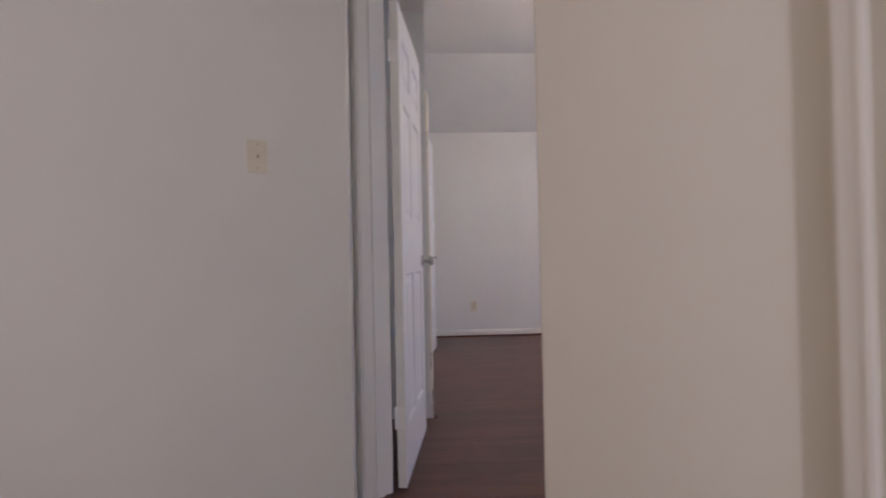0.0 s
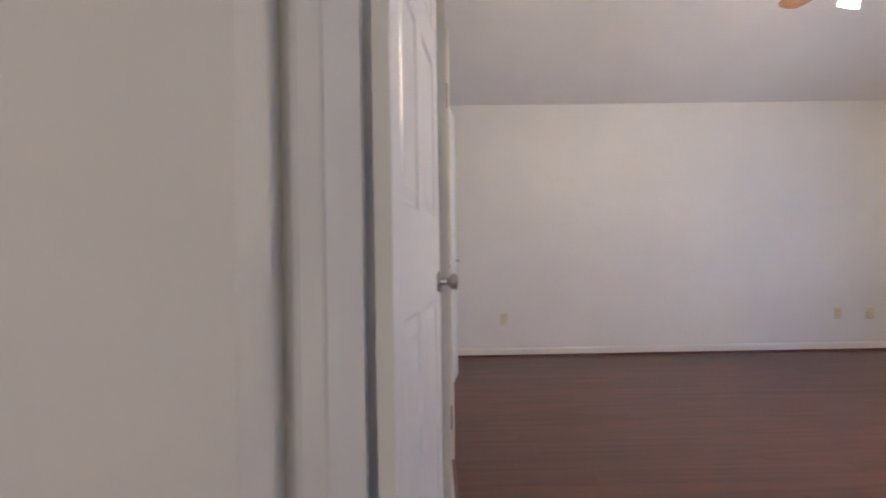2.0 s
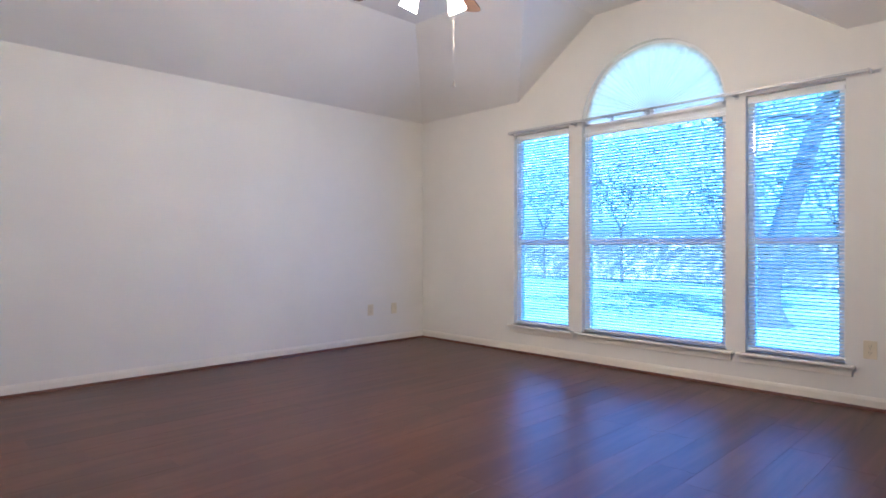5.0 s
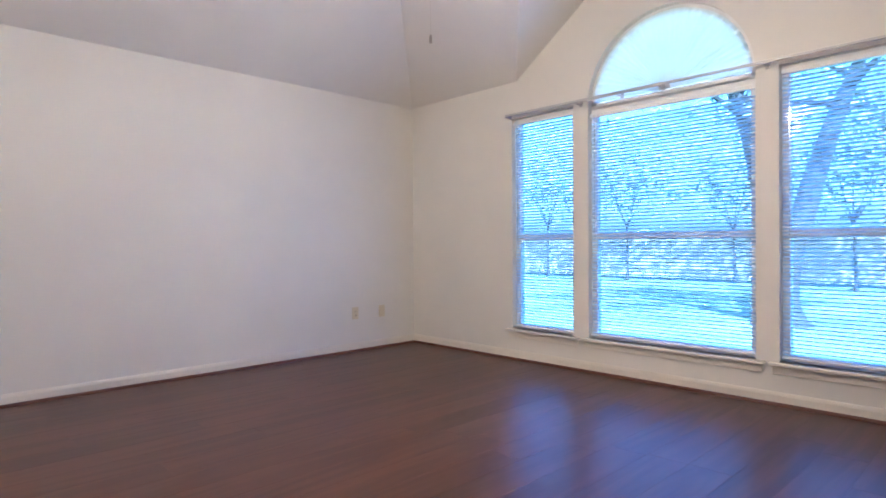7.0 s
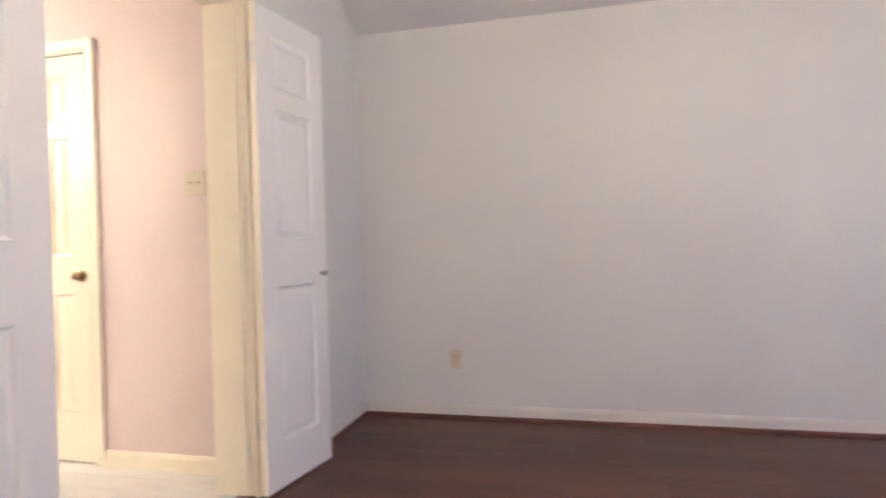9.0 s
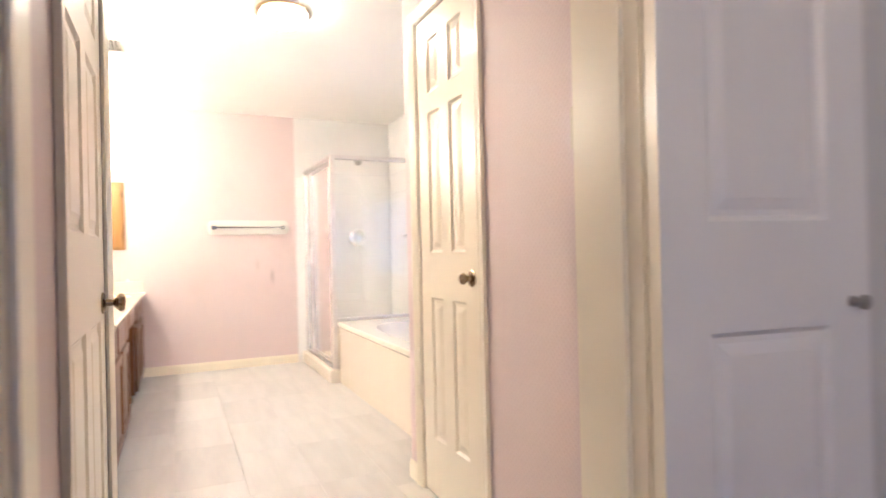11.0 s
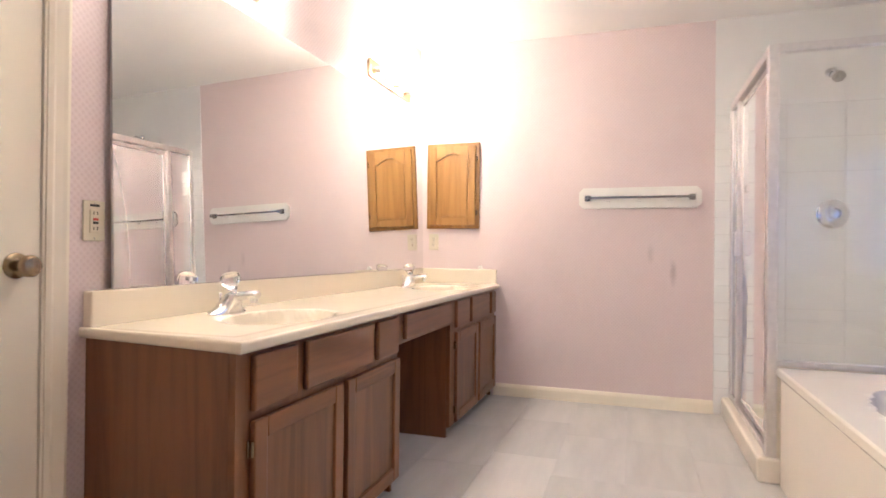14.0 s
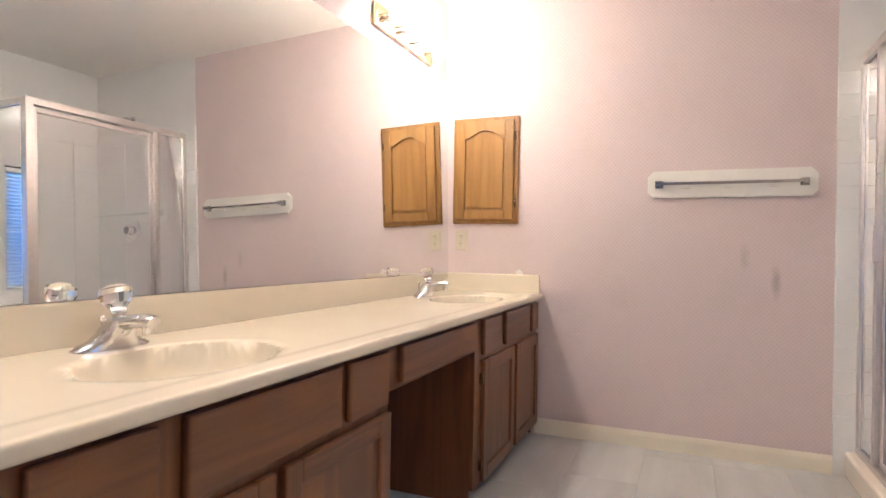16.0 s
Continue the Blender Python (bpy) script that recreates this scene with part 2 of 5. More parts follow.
# ---- building helpers ----
def box(bm, lo, hi, bevel=0.0):
    lo, hi = Vector(lo), Vector(hi)
    for i in range(3):
        if lo[i] > hi[i]:
            lo[i], hi[i] = hi[i], lo[i]
    c, s = (lo + hi) / 2, hi - lo
    r = bmesh.ops.create_cube(bm, size=1, matrix=Matrix.Translation(c) @ Matrix.Diagonal((*s, 1)))
    if bevel:
        es = list({e for v in r["verts"] for e in v.link_edges})
        bmesh.ops.bevel(bm, geom=es, offset=bevel, segments=2, affect="EDGES", profile=0.5)
    return bm


def newbm():
    return bmesh.new()


def cyl(bm, p0, p1, r0, r1=None, seg=20, caps=True):
    p0, p1 = Vector(p0), Vector(p1)
    d = p1 - p0
    m = Matrix.Translation((p0 + p1) / 2) @ d.to_track_quat("Z", "Y").to_matrix().to_4x4()
    bmesh.ops.create_cone(bm, cap_ends=caps, segments=seg, radius1=r0, radius2=r0 if r1 is None else r1, depth=d.length, matrix=m)
    return bm


def ball(bm, c, r, squash=(1, 1, 1), u=20, v=12):
    bmesh.ops.create_uvsphere(bm, u_segments=u, v_segments=v, radius=r, matrix=Matrix.Translation(c) @ Matrix.Diagonal((*squash, 1)))
    return bm


def lathe(bm, profile, m=Matrix(), seg=24):
    """Turns (radius, height) pairs round the z axis of m."""
    rings = []
    for r, h in profile:
        rings.append([bm.verts.new(m @ Vector((r * math.cos(2 * math.pi * i / seg), r * math.sin(2 * math.pi * i / seg), h))) for i in range(seg)])
    for a, b in zip(rings, rings[1:]):
        for i in range(seg):
            bm.faces.new((a[i], a[(i + 1) % seg], b[(i + 1) % seg], b[i]))
    for ring, (r, h) in ((rings[0], profile[0]), (rings[-1], profile[-1])):
        if r > 1e-4:
            bm.faces.new(ring)
    return bm


def prism(bm, pts, axis, a, b):
    """Extrudes a polygon (2D points in the two other axes) along an axis from a to b."""
    def v3(p, t):
        return {"x": (t, p[0], p[1]), "y": (p[0], t, p[1]), "z": (p[0], p[1], t)}[axis]
    lo = [bm.verts.new(v3(p, a)) for p in pts]
    hi = [bm.verts.new(v3(p, b)) for p in pts]
    n = len(pts)
    bm.faces.new(lo), bm.faces.new(hi)
    for i in range(n):
        bm.faces.new((lo[i], lo[(i + 1) % n], hi[(i + 1) % n], hi[i]))
    return bm


def mesh_from(name, bm, material, smooth=False):
    bmesh.ops.recalc_face_normals(bm, faces=bm.faces)
    me = bpy.data.meshes.new(name)
    bm.to_mesh(me)
    bm.free()
    me.materials.append(material)
    if smooth:
        me.shade_smooth()
        me.set_sharp_from_angle(angle=radians(40))
    return me


def part(name, bm, material, parent=None, label="", smooth=False):
    ob = new(name, mesh_from(name, bm, material, smooth))
    if parent:
        ob.parent = parent
    if label:
        ob["label"] = label
    return ob


def thing(name, m, label, category, group=""):
    e = new(name)
    e.empty_display_size = 0.05
    e.matrix_world = m
    return tagged(e, label, category, group)


def setting(name, bm, material, label, category, smooth=False):
    return tagged(part(name, bm, material, smooth=smooth), label, category, kind="structure")


# ---- plan ----
W, H, HT = 4.6, 2.44, 3.05          # bedroom width, wall height, raised ceiling
BX = -5.09                          # bathroom end wall
VY = -2.95                          # vanity wall
LX = -0.03                          # bedroom side of the wall to the bathroom
LB = -0.225                         # its bathroom side
NEAR = -5.45                        # bedroom wall behind the camera
T = 0.12

# floors
bm = newbm()
box(bm, (-0.9, NEAR - T, -0.12), (W, 0, -0.012))
box(bm, (-3.1, -9.2, -0.12), (0.68, NEAR - T, -0.012))
setting("subfloor", bm, M_SHOE, "dark underlay beneath the bedroom and hall floor", "floor")
bm = newbm()
box(bm, (BX - 0.2, -4.3, -0.12), (-0.9, 0, -0.012))
box(bm, (-0.9, -3.3, -0.014), (-0.09, 0, -0.0122))
setting("bath_subfloor", bm, M_GROUT, "pale underlay beneath the bathroom tiles", "floor")

# bedroom far wall and bathroom window wall, one outer wall along y = 0
bm = newbm()
box(bm, (LX, 0, -0.1), (W + T, T, H + 0.1))
setting("wall_far", bm, M_WALL, "plain white painted bedroom wall", "wall")

# window wall with three openings, the middle one arched, under a gabled ceiling
WINS = ((-1.33, -1.965, 0.27, 2.12), (-2.10, -3.325, 0.27, 2.11), (-3.46, -4.066, 0.27, 2.12))
CY, AR, SPRING = -2.7125, 0.6125, 2.10


def top_at(y):
    a = -y
    if a <= 1.38 or a >= 4.07:
        return H
    return min(HT, H + 0.72 * (a - 1.38), H + 0.72 * (4.07 - a))


def arch_at(y):
    d = abs(y - CY)
    return SPRING + (math.sqrt(max(0, AR * AR - d * d)))


bm = newbm()
ys = [0, -1.33, -1.38, -1.965, -2.10] + [CY + AR * math.cos(math.pi * i / 28) for i in range(1, 28)] + [-3.325, -3.46, -4.066, -4.07, -4.5, NEAR, -2.227, -3.223]
ys = sorted({round(y, 4) for y in ys}, reverse=True)
for ya, yb in zip(ys, ys[1:]):
    mid = (ya + yb) / 2
    win = next((w for w in WINS if w[1] < mid < w[0]), None)
    za, zb = top_at(ya) + 0.1, top_at(yb) + 0.1
    if win is None:
        prism(bm, ((ya, -0.1), (yb, -0.1), (yb, zb), (ya, za)), "x", W, W + T)
    else:
        prism(bm, ((ya, -0.1), (yb, -0.1), (yb, win[2]), (ya, win[2])), "x", W, W + T)
        la, lb = (arch_at(ya), arch_at(yb)) if win[0] == -2.10 else (win[3], win[3])
        prism(bm, ((ya, la), (yb, lb), (yb, zb), (ya, za)), "x", W, W + T)
bmesh.ops.remove_doubles(bm, verts=bm.verts, dist=1e-4)
setting("wall_window", bm, M_WALL, "white painted gable wall with three window openings", "wall")

# wall between bedroom and bathroom, with the double doorway
D0, D1, DH = -1.265, -2.305, 2.18
bm = newbm()
box(bm, (LB, 0, -0.1), (LX, D0, H))
box(bm, (LB, D0, DH), (LX, D1, H))
box(bm, (LB, D1, -0.1), (LX, -3.46, H))
prism(bm, ((0, H), (0, H + 0.1), (-0.984, HT + 0.1), (NEAR + 0.984, HT + 0.1), (NEAR, H + 0.1), (NEAR, H)), "x", LB, LX)
setting("wall_bath_side", bm, M_WALL, "white painted wall with a double doorway", "wall")
bm = newbm()
box(bm, (-0.34, -3.46, -0.1), (LB, -3.36, H + 0.1))
box(bm, (-0.46, -4.44, -0.1), (-0.34, -3.36, H + 0.1))
setting("wall_jog", bm, M_WALL, "short white wall behind the entry door", "wall")
bm = newbm()
box(bm, (0.5, NEAR, -0.1), (W, NEAR - T, H + 0.1))
setting("wall_near", bm, M_WALL, "white painted bedroom wall behind the viewer", "wall")

# angled entry door wall: local x runs along it, local y towards the bedroom
HX, HY = -0.225, -4.545
ENTRY = Matrix.Translation((HX, HY, 0)) @ Matrix.Rotation(radians(-57), 4, "Z")
DW = 0.985
EW = 0.990                          # plain plastered edge on the latch side
bm = newbm()
box(bm, (-0.10, -T, -0.1), (-0.012, 0, H + 0.1))
box(bm, (-0.012, -T, 2.06), (EW, 0, H + 0.1))
box(bm, (EW, -T, -0.1), (1.66, 0, H + 0.1), 0.006)
bm.transform(ENTRY)
setting("wall_entry", bm, M_HALL, "angled wall with the bedroom entry doorway", "wall")
HALL_END = Vector((-0.341, -4.894))
HALL_DIR = Vector((math.cos(radians(36)), math.sin(radians(36))))
HALL_OUT = Vector((HALL_DIR.y, -HALL_DIR.x))
hall_far = HALL_END - 3.2 * HALL_DIR
corner_b, corner_c = ENTRY @ Vector((-0.064, -T - 0.0005, 0)), ENTRY @ Vector((-0.22, -T - 0.0005, 0))
bm = newbm()
prism(bm, (HALL_END, corner_b.xy, corner_c.xy, hall_far - 0.12 * HALL_OUT, hall_far), "z", -0.1, H + 0.1)
setting("hall_wall_left", bm, M_HALL, "pale hall wall with a light switch", "wall")
bm = newbm()
box(bm, (0.555, -5.90, -0.1), (0.68, -9.2, H + 0.1))
setting("hall_wall_right", bm, M_HALL, "hall wall beside the entry door", "wall")
# unseen walls added to keep outdoor light out of the hall
bm = newbm()
box(bm, (-3.2, -9.2, -0.1), (0.72, -9.3, H + 0.1))
setting("hall_blocker_back", bm, M_HALL, "added unseen wall keeping outdoor light out of the hall end", "wall")
bm = newbm()
box(bm, (-3.1, -9.2, -0.1), (-2.98, -6.2, H + 0.1))
setting("hall_blocker_side", bm, M_HALL, "added unseen wall keeping outdoor light out of the hall side", "wall")
bm = newbm()
box(bm, (-3.2, -9.2, H), (0.72, -4.9, H + 0.1))
setting("hall_ceiling", bm, M_CEIL, "plain hall ceiling", "ceiling")

# bedroom ceiling: hipped tray with a gabled bay over the window
S = 0.62
I = (HT - H) / S
bm = newbm()
A = [bm.verts.new(p) for p in ((LX, 0, H), (W, 0, H), (W, -1.38, H), (W, -2.227, HT), (W, -3.223, HT), (W, -4.07, H), (W, NEAR, H), (LX, NEAR, H))]
q = [bm.verts.new(p) for p in ((LX, -I, HT), (W - I, -I, HT), (W - I, -2.227, HT), (W - I, -3.223, HT), (W - I, NEAR + I, HT), (LX, NEAR + I, HT))]
bm.faces.new((A[0], A[1], q[1], q[0]))
bm.faces.new((A[1], A[2], q[2], q[1]))
bm.faces.new((A[2], A[3], q[2]))
bm.faces.new((A[3], A[4], q[3], q[2]))
bm.faces.new((A[4], A[5], q[3]))
bm.faces.new((A[5], A[6], q[4], q[3]))
bm.faces.new((A[6], A[7], q[5], q[4]))
bm.faces.new((q[0], q[1], q[2], q[3], q[4], q[5]))
low = bmesh.ops.extrude_face_region(bm, geom=bm.faces[:])
bmesh.ops.translate(bm, verts=[v for v in low["geom"] if isinstance(v, bmesh.types.BMVert)], vec=(0, 0, 0.12))
setting("ceiling", bm, M_CEIL, "white vaulted tray ceiling with a gabled window bay", "ceiling")
bm = newbm()
box(bm, (-0.9, -3.3, H + 0.004), (LX, -5.6, H + 0.1))
box(bm, (LX, NEAR, H + 0.004), (0.6, -5.6, H + 0.1))
setting("ceiling_entry", bm, M_CEIL, "flat ceiling by the entry", "ceiling")

# bathroom walls
CYW = -1.08       # closet-door wall
PY = -2.30        # passage wall opposite
bm = newbm()
box(bm, (LB - 0.004, CYW, -0.1), (-1.075, CYW + T, H + 0.1))
box(bm, (-1.075, CYW, 2.12), (-1.63, CYW + T, H + 0.1))
box(bm, (-1.63, CYW, -0.1), (-1.80, CYW + T, H + 0.1))
setting("bath_wall_closet", bm, M_PINK, "pink papered wall with a closet door", "wall")
bm = newbm()
box(bm, (LB - 0.006, D0, -0.1), (LB, CYW, H + 0.05))
box(bm, (LB - 0.006, D0 + 0.001, DH), (LB, D1, H + 0.05))
setting("bath_wall_door_side", bm, M_PINK, "pink papered wall around the double doorway", "wall")
bm = newbm()
box(bm, (LB, PY, -0.1), (-0.55, PY - T, H + 0.1))
box(bm, (-0.55, PY, 2.05), (-1.31, PY - T, H + 0.1))
box(bm, (-1.31, PY, -0.1), (-1.53, PY - T, H + 0.1))
box(bm, (-1.41, PY - T, -0.1), (-1.53, VY - T, H + 0.1))
setting("bath_wall_passage", bm, M_PINK, "pink papered passage wall with a door", "wall")
bm = newbm()
box(bm, (-1.53, VY, -0.1), (-1.60, VY - T, H + 0.1))
box(bm, (-1.60, VY, 2.05), (-2.26, VY - T, H + 0.1))
box(bm, (-2.26, VY, -0.1), (BX - T, VY - T, H + 0.1))
setting("bath_wall_vanity", bm, M_PINK, "pink papered wall behind mirror and vanity", "wall")
bm = newbm()
box(bm, (BX, VY, -0.1), (BX - T, 0.0, H + 0.1))
setting("bath_wall_end", bm, M_PINKEND, "pink papered end wall, scuffed below the towel bar", "wall")
BW = (-2.35, -3.57, 0.82, 1.66)
bm = newbm()
for x0, x1, z0, z1 in ((BX - T, BW[1], -0.1, H + 0.1), (BW[0], LB, -0.1, H + 0.1), (BW[1], BW[0], -0.1, BW[2]), (BW[1], BW[0], BW[3], H + 0.1)):
    box(bm, (x0, 0, z0), (x1, T, z1))
setting("bath_wall_outer", bm, M_TILE, "white outer bathroom wall with a window above the tub", "wall")
bm = newbm()
box(bm, (-1.80, CYW + T, -0.1), (-1.68, 0, H + 0.1))
setting("tub_wall_end", bm, M_TILE, "white wall closing the tub alcove", "wall")
bm = newbm()
box(bm, (BX - T, VY - T, H), (LB, 0.1, H + 0.1))
setting("bath_ceiling", bm, M_BATHCEIL, "white bathroom ceiling", "ceiling")

# ---- repeated kinds of things ----
def six_panel(name, w, cols, m, label, category, h=2.03, rails=None, hinge_mat=None, mat=None, group=""):
    """Moulded panel door: hinge edge at x = 0, leaf along +x, thickness towards -y."""
    mat = mat or M_DOOR
    t = 0.035
    d = thing(name, m, label, category, group)
    bm = newbm()
    st = 0.105
    rails = rails or ((0.012, 0.25), (0.89, 1.14), (1.63, 1.73), (1.91, h))
    xs = [(0.0, st), (w - st, w)] if cols == 1 else [(0.0, st), (w / 2 - 0.045, w / 2 + 0.045), (w - st, w)]
    for x0, x1 in xs:
        box(bm, (x0, -t, 0.012), (x1, 0, h))
    for (a0, a1), (b0, b1) in zip(xs, xs[1:]):
        for z0, z1 in rails:
            box(bm, (a1, -t, z0), (b0, 0, z1))
    slab = part("door_slab", bm, mat, d)
    for (a0, a1), (b0, b1) in zip(xs, xs[1:]):
        for (q0, z0), (z1, q1) in zip(rails, rails[1:]):
            bm = newbm()
            for y, s in ((-t, 1), (0, -1)):
                o = [(a1, z0), (b0, z0), (b0, z1), (a1, z1)]
                rings = []
                for inset, depth in ((0, 0.0), (0.010, 0.009), (0.022, 0.009), (0.045, 0.002)):
                    rings.append([bm.verts.new((x + (inset if x == a1 else -inset), y + s * depth, z + (inset if z == z0 else -inset))) for x, z in o])
                for r0, r1 in zip(rings, rings[1:]):
                    for i in range(4):
                        bm.faces.new((r0[i], r0[(i + 1) % 4], r1[(i + 1) % 4], r1[i]))
                bm.faces.new(rings[-1])
            part("panel", bm, mat, d)
    for z in (0.30, h - 0.21):
        bm = newbm()
        cyl(bm, (-0.004, 0.006, z - 0.045), (-0.004, 0.006, z + 0.045), 0.0065, seg=12)
        box(bm, (-0.003, -0.030, z - 0.044), (-0.0008, 0.004, z + 0.044))
        part("hinge", bm, hinge_mat or M_TRIM, d, "painted butt hinge", True)
    return d


def knob_set(door, x, z, mat, sides=(1, -1), r=0.026, reach=1.0):
    for s in sides:
        y0 = 0.0 if s > 0 else -0.035
        m = Matrix.Translation((x, y0, z)) @ Matrix.Rotation(radians(-90 if s > 0 else 90), 4, "X")
        bm = newbm()
        lathe(bm, [(a, b_ * reach) for a, b_ in ((0.033, 0), (0.033, 0.004), (0.026, 0.009), (0.012, 0.011), (0.010, 0.03), (0.017, 0.036), (r, 0.047), (r, 0.056), (r * 0.8, 0.063), (0.0, 0.066))], m, 28)
        part("knob", bm, mat, door, "turned metal knob with round rose", True)
    bm = newbm()
    box(bm, (x + 0.058, -0.030, z - 0.028), (x + 0.0605, -0.005, z + 0.028))
    part("latch_plate", bm, mat, door)


def casing(bm, w0, w1, top, sgn, width=0.058, thick=0.016):
    """Colonial casing round an opening from w0 to w1 in local x, standing on the plane y = 0, out by sgn."""
    prof = ((0, 0), (0, 0.006), (0.012, 0.011), (0.020, 0.009), (0.040, 0.013), (0.050, thick), (width, thick), (width, 0))

    def leg(x, d):
        prism(bm, [(x + d * a, sgn * b) for a, b in prof], "z", 0.0, top + width)
    leg(w0, -1), leg(w1, 1)
    prism(bm, [(sgn * b, top + a) for a, b in prof], "x", w0 - width, w1 + width)
    return bm


def frame_set(name, m, w, depth, top, mat, label, sides=(1, -1), stop=True):
    """Jamb lining, stop and casings of a doorway: x from 0 to w, wall from y = 0 back to -depth."""
    f = tagged(thing(name, m, label, "door frame"), kind="structure")
    bm = newbm()
    j = 0.018
    box(bm, (-j, -depth - 0.002, 0), (0, 0.002, top))
    box(bm, (w, -depth - 0.002, 0), (w + j, 0.002, top))
    box(bm, (-j, -depth - 0.002, top), (w + j, 0.002, top + j))
    if stop:
        box(bm, (0, -0.075, 0), (0.012, -0.040, top))
        box(bm, (w - 0.012, -0.075, 0), (w, -0.040, top))
        box(bm, (0.012, -0.075, top - 0.012), (w - 0.012, -0.040, top))
    part("jamb", bm, mat, f)
    if 1 in sides:
        bm = newbm()
        casing(bm, -0.006, w + 0.006, top + 0.006, 1)
        bm.transform(Matrix.Translation((0, 0.002, 0)))
        part("casing", bm, mat, f)
    if -1 in sides:
        bm = newbm()
        casing(bm, -0.006, w + 0.006, top + 0.006, -1)
        bm.transform(Matrix.Translation((0, -depth - 0.002, 0)))
        part("casing", bm, mat, f)
    return f


def at_wall(x, y, z, facing):
    """Pose on a wall: local x to the right as one faces it, local y out of the wall."""
    return Matrix.Translation((x, y, z)) @ Matrix.Rotation(radians(facing), 4, "Z")


def outlet(m, label, kind="duplex"):
    o = thing("wall_outlet" if kind != "switch" else "light_switch", m, label, "outlet" if kind != "switch" else "switch", "wall plates")
    wide = 0.116 if kind == "double" else 0.072
    bm = newbm()
    box(bm, (-wide / 2, 0, -0.058), (wide / 2, 0.006, 0.058), 0.003)
    plate = part("cover_plate", bm, M_PLATE, o)
    if kind in ("duplex", "coax"):
        for z in (-0.021, 0.021):
            bm = newbm()
            lathe(bm, ((0.0165, 0), (0.0165, 0.0022), (0.0, 0.0026)), Matrix.Translation((0, 0.006, z)) @ Matrix.Rotation(radians(-90), 4, "X"), 20)
            part("receptacle", bm, M_PLATE, o)
            bm = newbm()
            for dx in (-0.006, 0.006):
                box(bm, (dx - 0.0012, 0.0083, z - 0.001), (dx + 0.0012, 0.0093, z + 0.008))
            ball(bm, (0, 0.0085, z - 0.008), 0.0024, u=8, v=6)
            part("slot", bm, M_DARK, o)
    elif kind == "gfci":
        bm = newbm()
        box(bm, (-0.017, 0.006, -0.034), (0.017, 0.0095, 0.034), 0.001)
        part("receptacle", bm, M_PLATE, o)
        for z in (-0.022, 0.022):
            bm = newbm()
            for dx in (-0.006, 0.006):
                box(bm, (dx - 0.0013, 0.0096, z - 0.004), (dx + 0.0013, 0.0103, z + 0.005))
            part("slot", bm, M_DARK, o)
        bm = newbm()
        box(bm, (-0.008, 0.0096, 0.001), (0.008, 0.0118, 0.008))
        part("reset_button", bm, M_RED, o, "red reset button")
        bm = newbm()
        box(bm, (-0.008, 0.0096, -0.009), (0.008, 0.0118, -0.002))
        part("test_button", bm, M_DARK, o, "black test button")
        bm = newbm()
        box(bm, (-0.016, 0.0062, 0.041), (0.016, 0.0068, 0.048))
        part("sticker", bm, M_DARK, o, "dark printed sticker")
    else:
        for dx in ((0,) if kind == "switch" else (-0.023, 0.023)):
            bm = newbm()
            box(bm, (dx - 0.0055, 0.006, -0.012), (dx + 0.0055, 0.0075, 0.012))
            prism(bm, ((0.0075, -0.006), (0.018, 0.004), (0.018, 0.008), (0.0075, 0.004)), "x", dx - 0.0035, dx + 0.0035)
            part("toggle", bm, M_PLATE, o)
    bm = newbm()
    for z in ((0,) if kind == "duplex" else (-0.0415, 0.0415)):
        if kind == "gfci":
            z *= 1.2
        ball(bm, (0, 0.0062, z), 0.003, (1, 0.5, 1), 8, 6)
    tagged(part("screw", bm, M_NICKEL, o), kind="stuff")
    return o


# ---- baseboards and dark shoe moulding ----
def skirting(p0, p1, inward, mat=M_TRIM, shoe=M_SHOE, h=0.083):
    """Runs between two floor points; inward is the unit normal into the room."""
    p0, p1, n = Vector((*p0, 0)), Vector((*p1, 0)), Vector((*inward, 0))
    d = (p1 - p0)
    frame_m = Matrix.Translation(p0) @ Matrix(((d.normalized().x, n.x, 0, 0), (d.normalized().y, n.y, 0, 0), (0, 0, 1, 0), (0, 0, 0, 1)))
    bm = newbm()
    prism(bm, ((0.001, 0), (0.013, 0), (0.013, h - 0.022), (0.010, h - 0.010), (0.006, h), (0.001, h)), "x", 0, d.length)
    bm.transform(frame_m)
    setting("baseboard", bm, mat, "painted baseboard along the wall", "baseboard")
    if shoe:
        bm = newbm()
        prism(bm, ((0.013, 0), (0.032, 0), (0.030, 0.010), (0.024, 0.017), (0.013, 0.020)), "x", 0, d.length)
        bm.transform(frame_m)
        setting("shoe_moulding", bm, shoe, "dark wood shoe moulding at the floor", "trim")


skirting((LX + 0.014, -0.0), (W, -0.0), (0, -1))
skirting((W, -0.014), (W, NEAR), (-1, 0))
skirting((LX, D0 + 0.075), (LX, -0.001), (1, 0))
skirting((LX, -3.46), (LX, D1 - 0.07), (1, 0))
skirting((W - 0.014, NEAR), (0.75, NEAR), (0, 1))
skirting((BX, -1.0), (BX, -2.39), (1, 0), M_CREAM, None)
skirting((LB - 0.01, CYW), (-1.010, CYW), (0, -1), M_CREAM, None)
skirting((-1.695, CYW), (-1.80, CYW), (0, -1), M_CREAM, None)
skirting((-1.375, PY), (-1.53, PY), (0, 1), M_CREAM, None)
skirting((-1.53, PY), (-1.53, VY), (-1, 0), M_CREAM, None)
skirting(hall_far, HALL_END, HALL_OUT, M_TRIM, None)

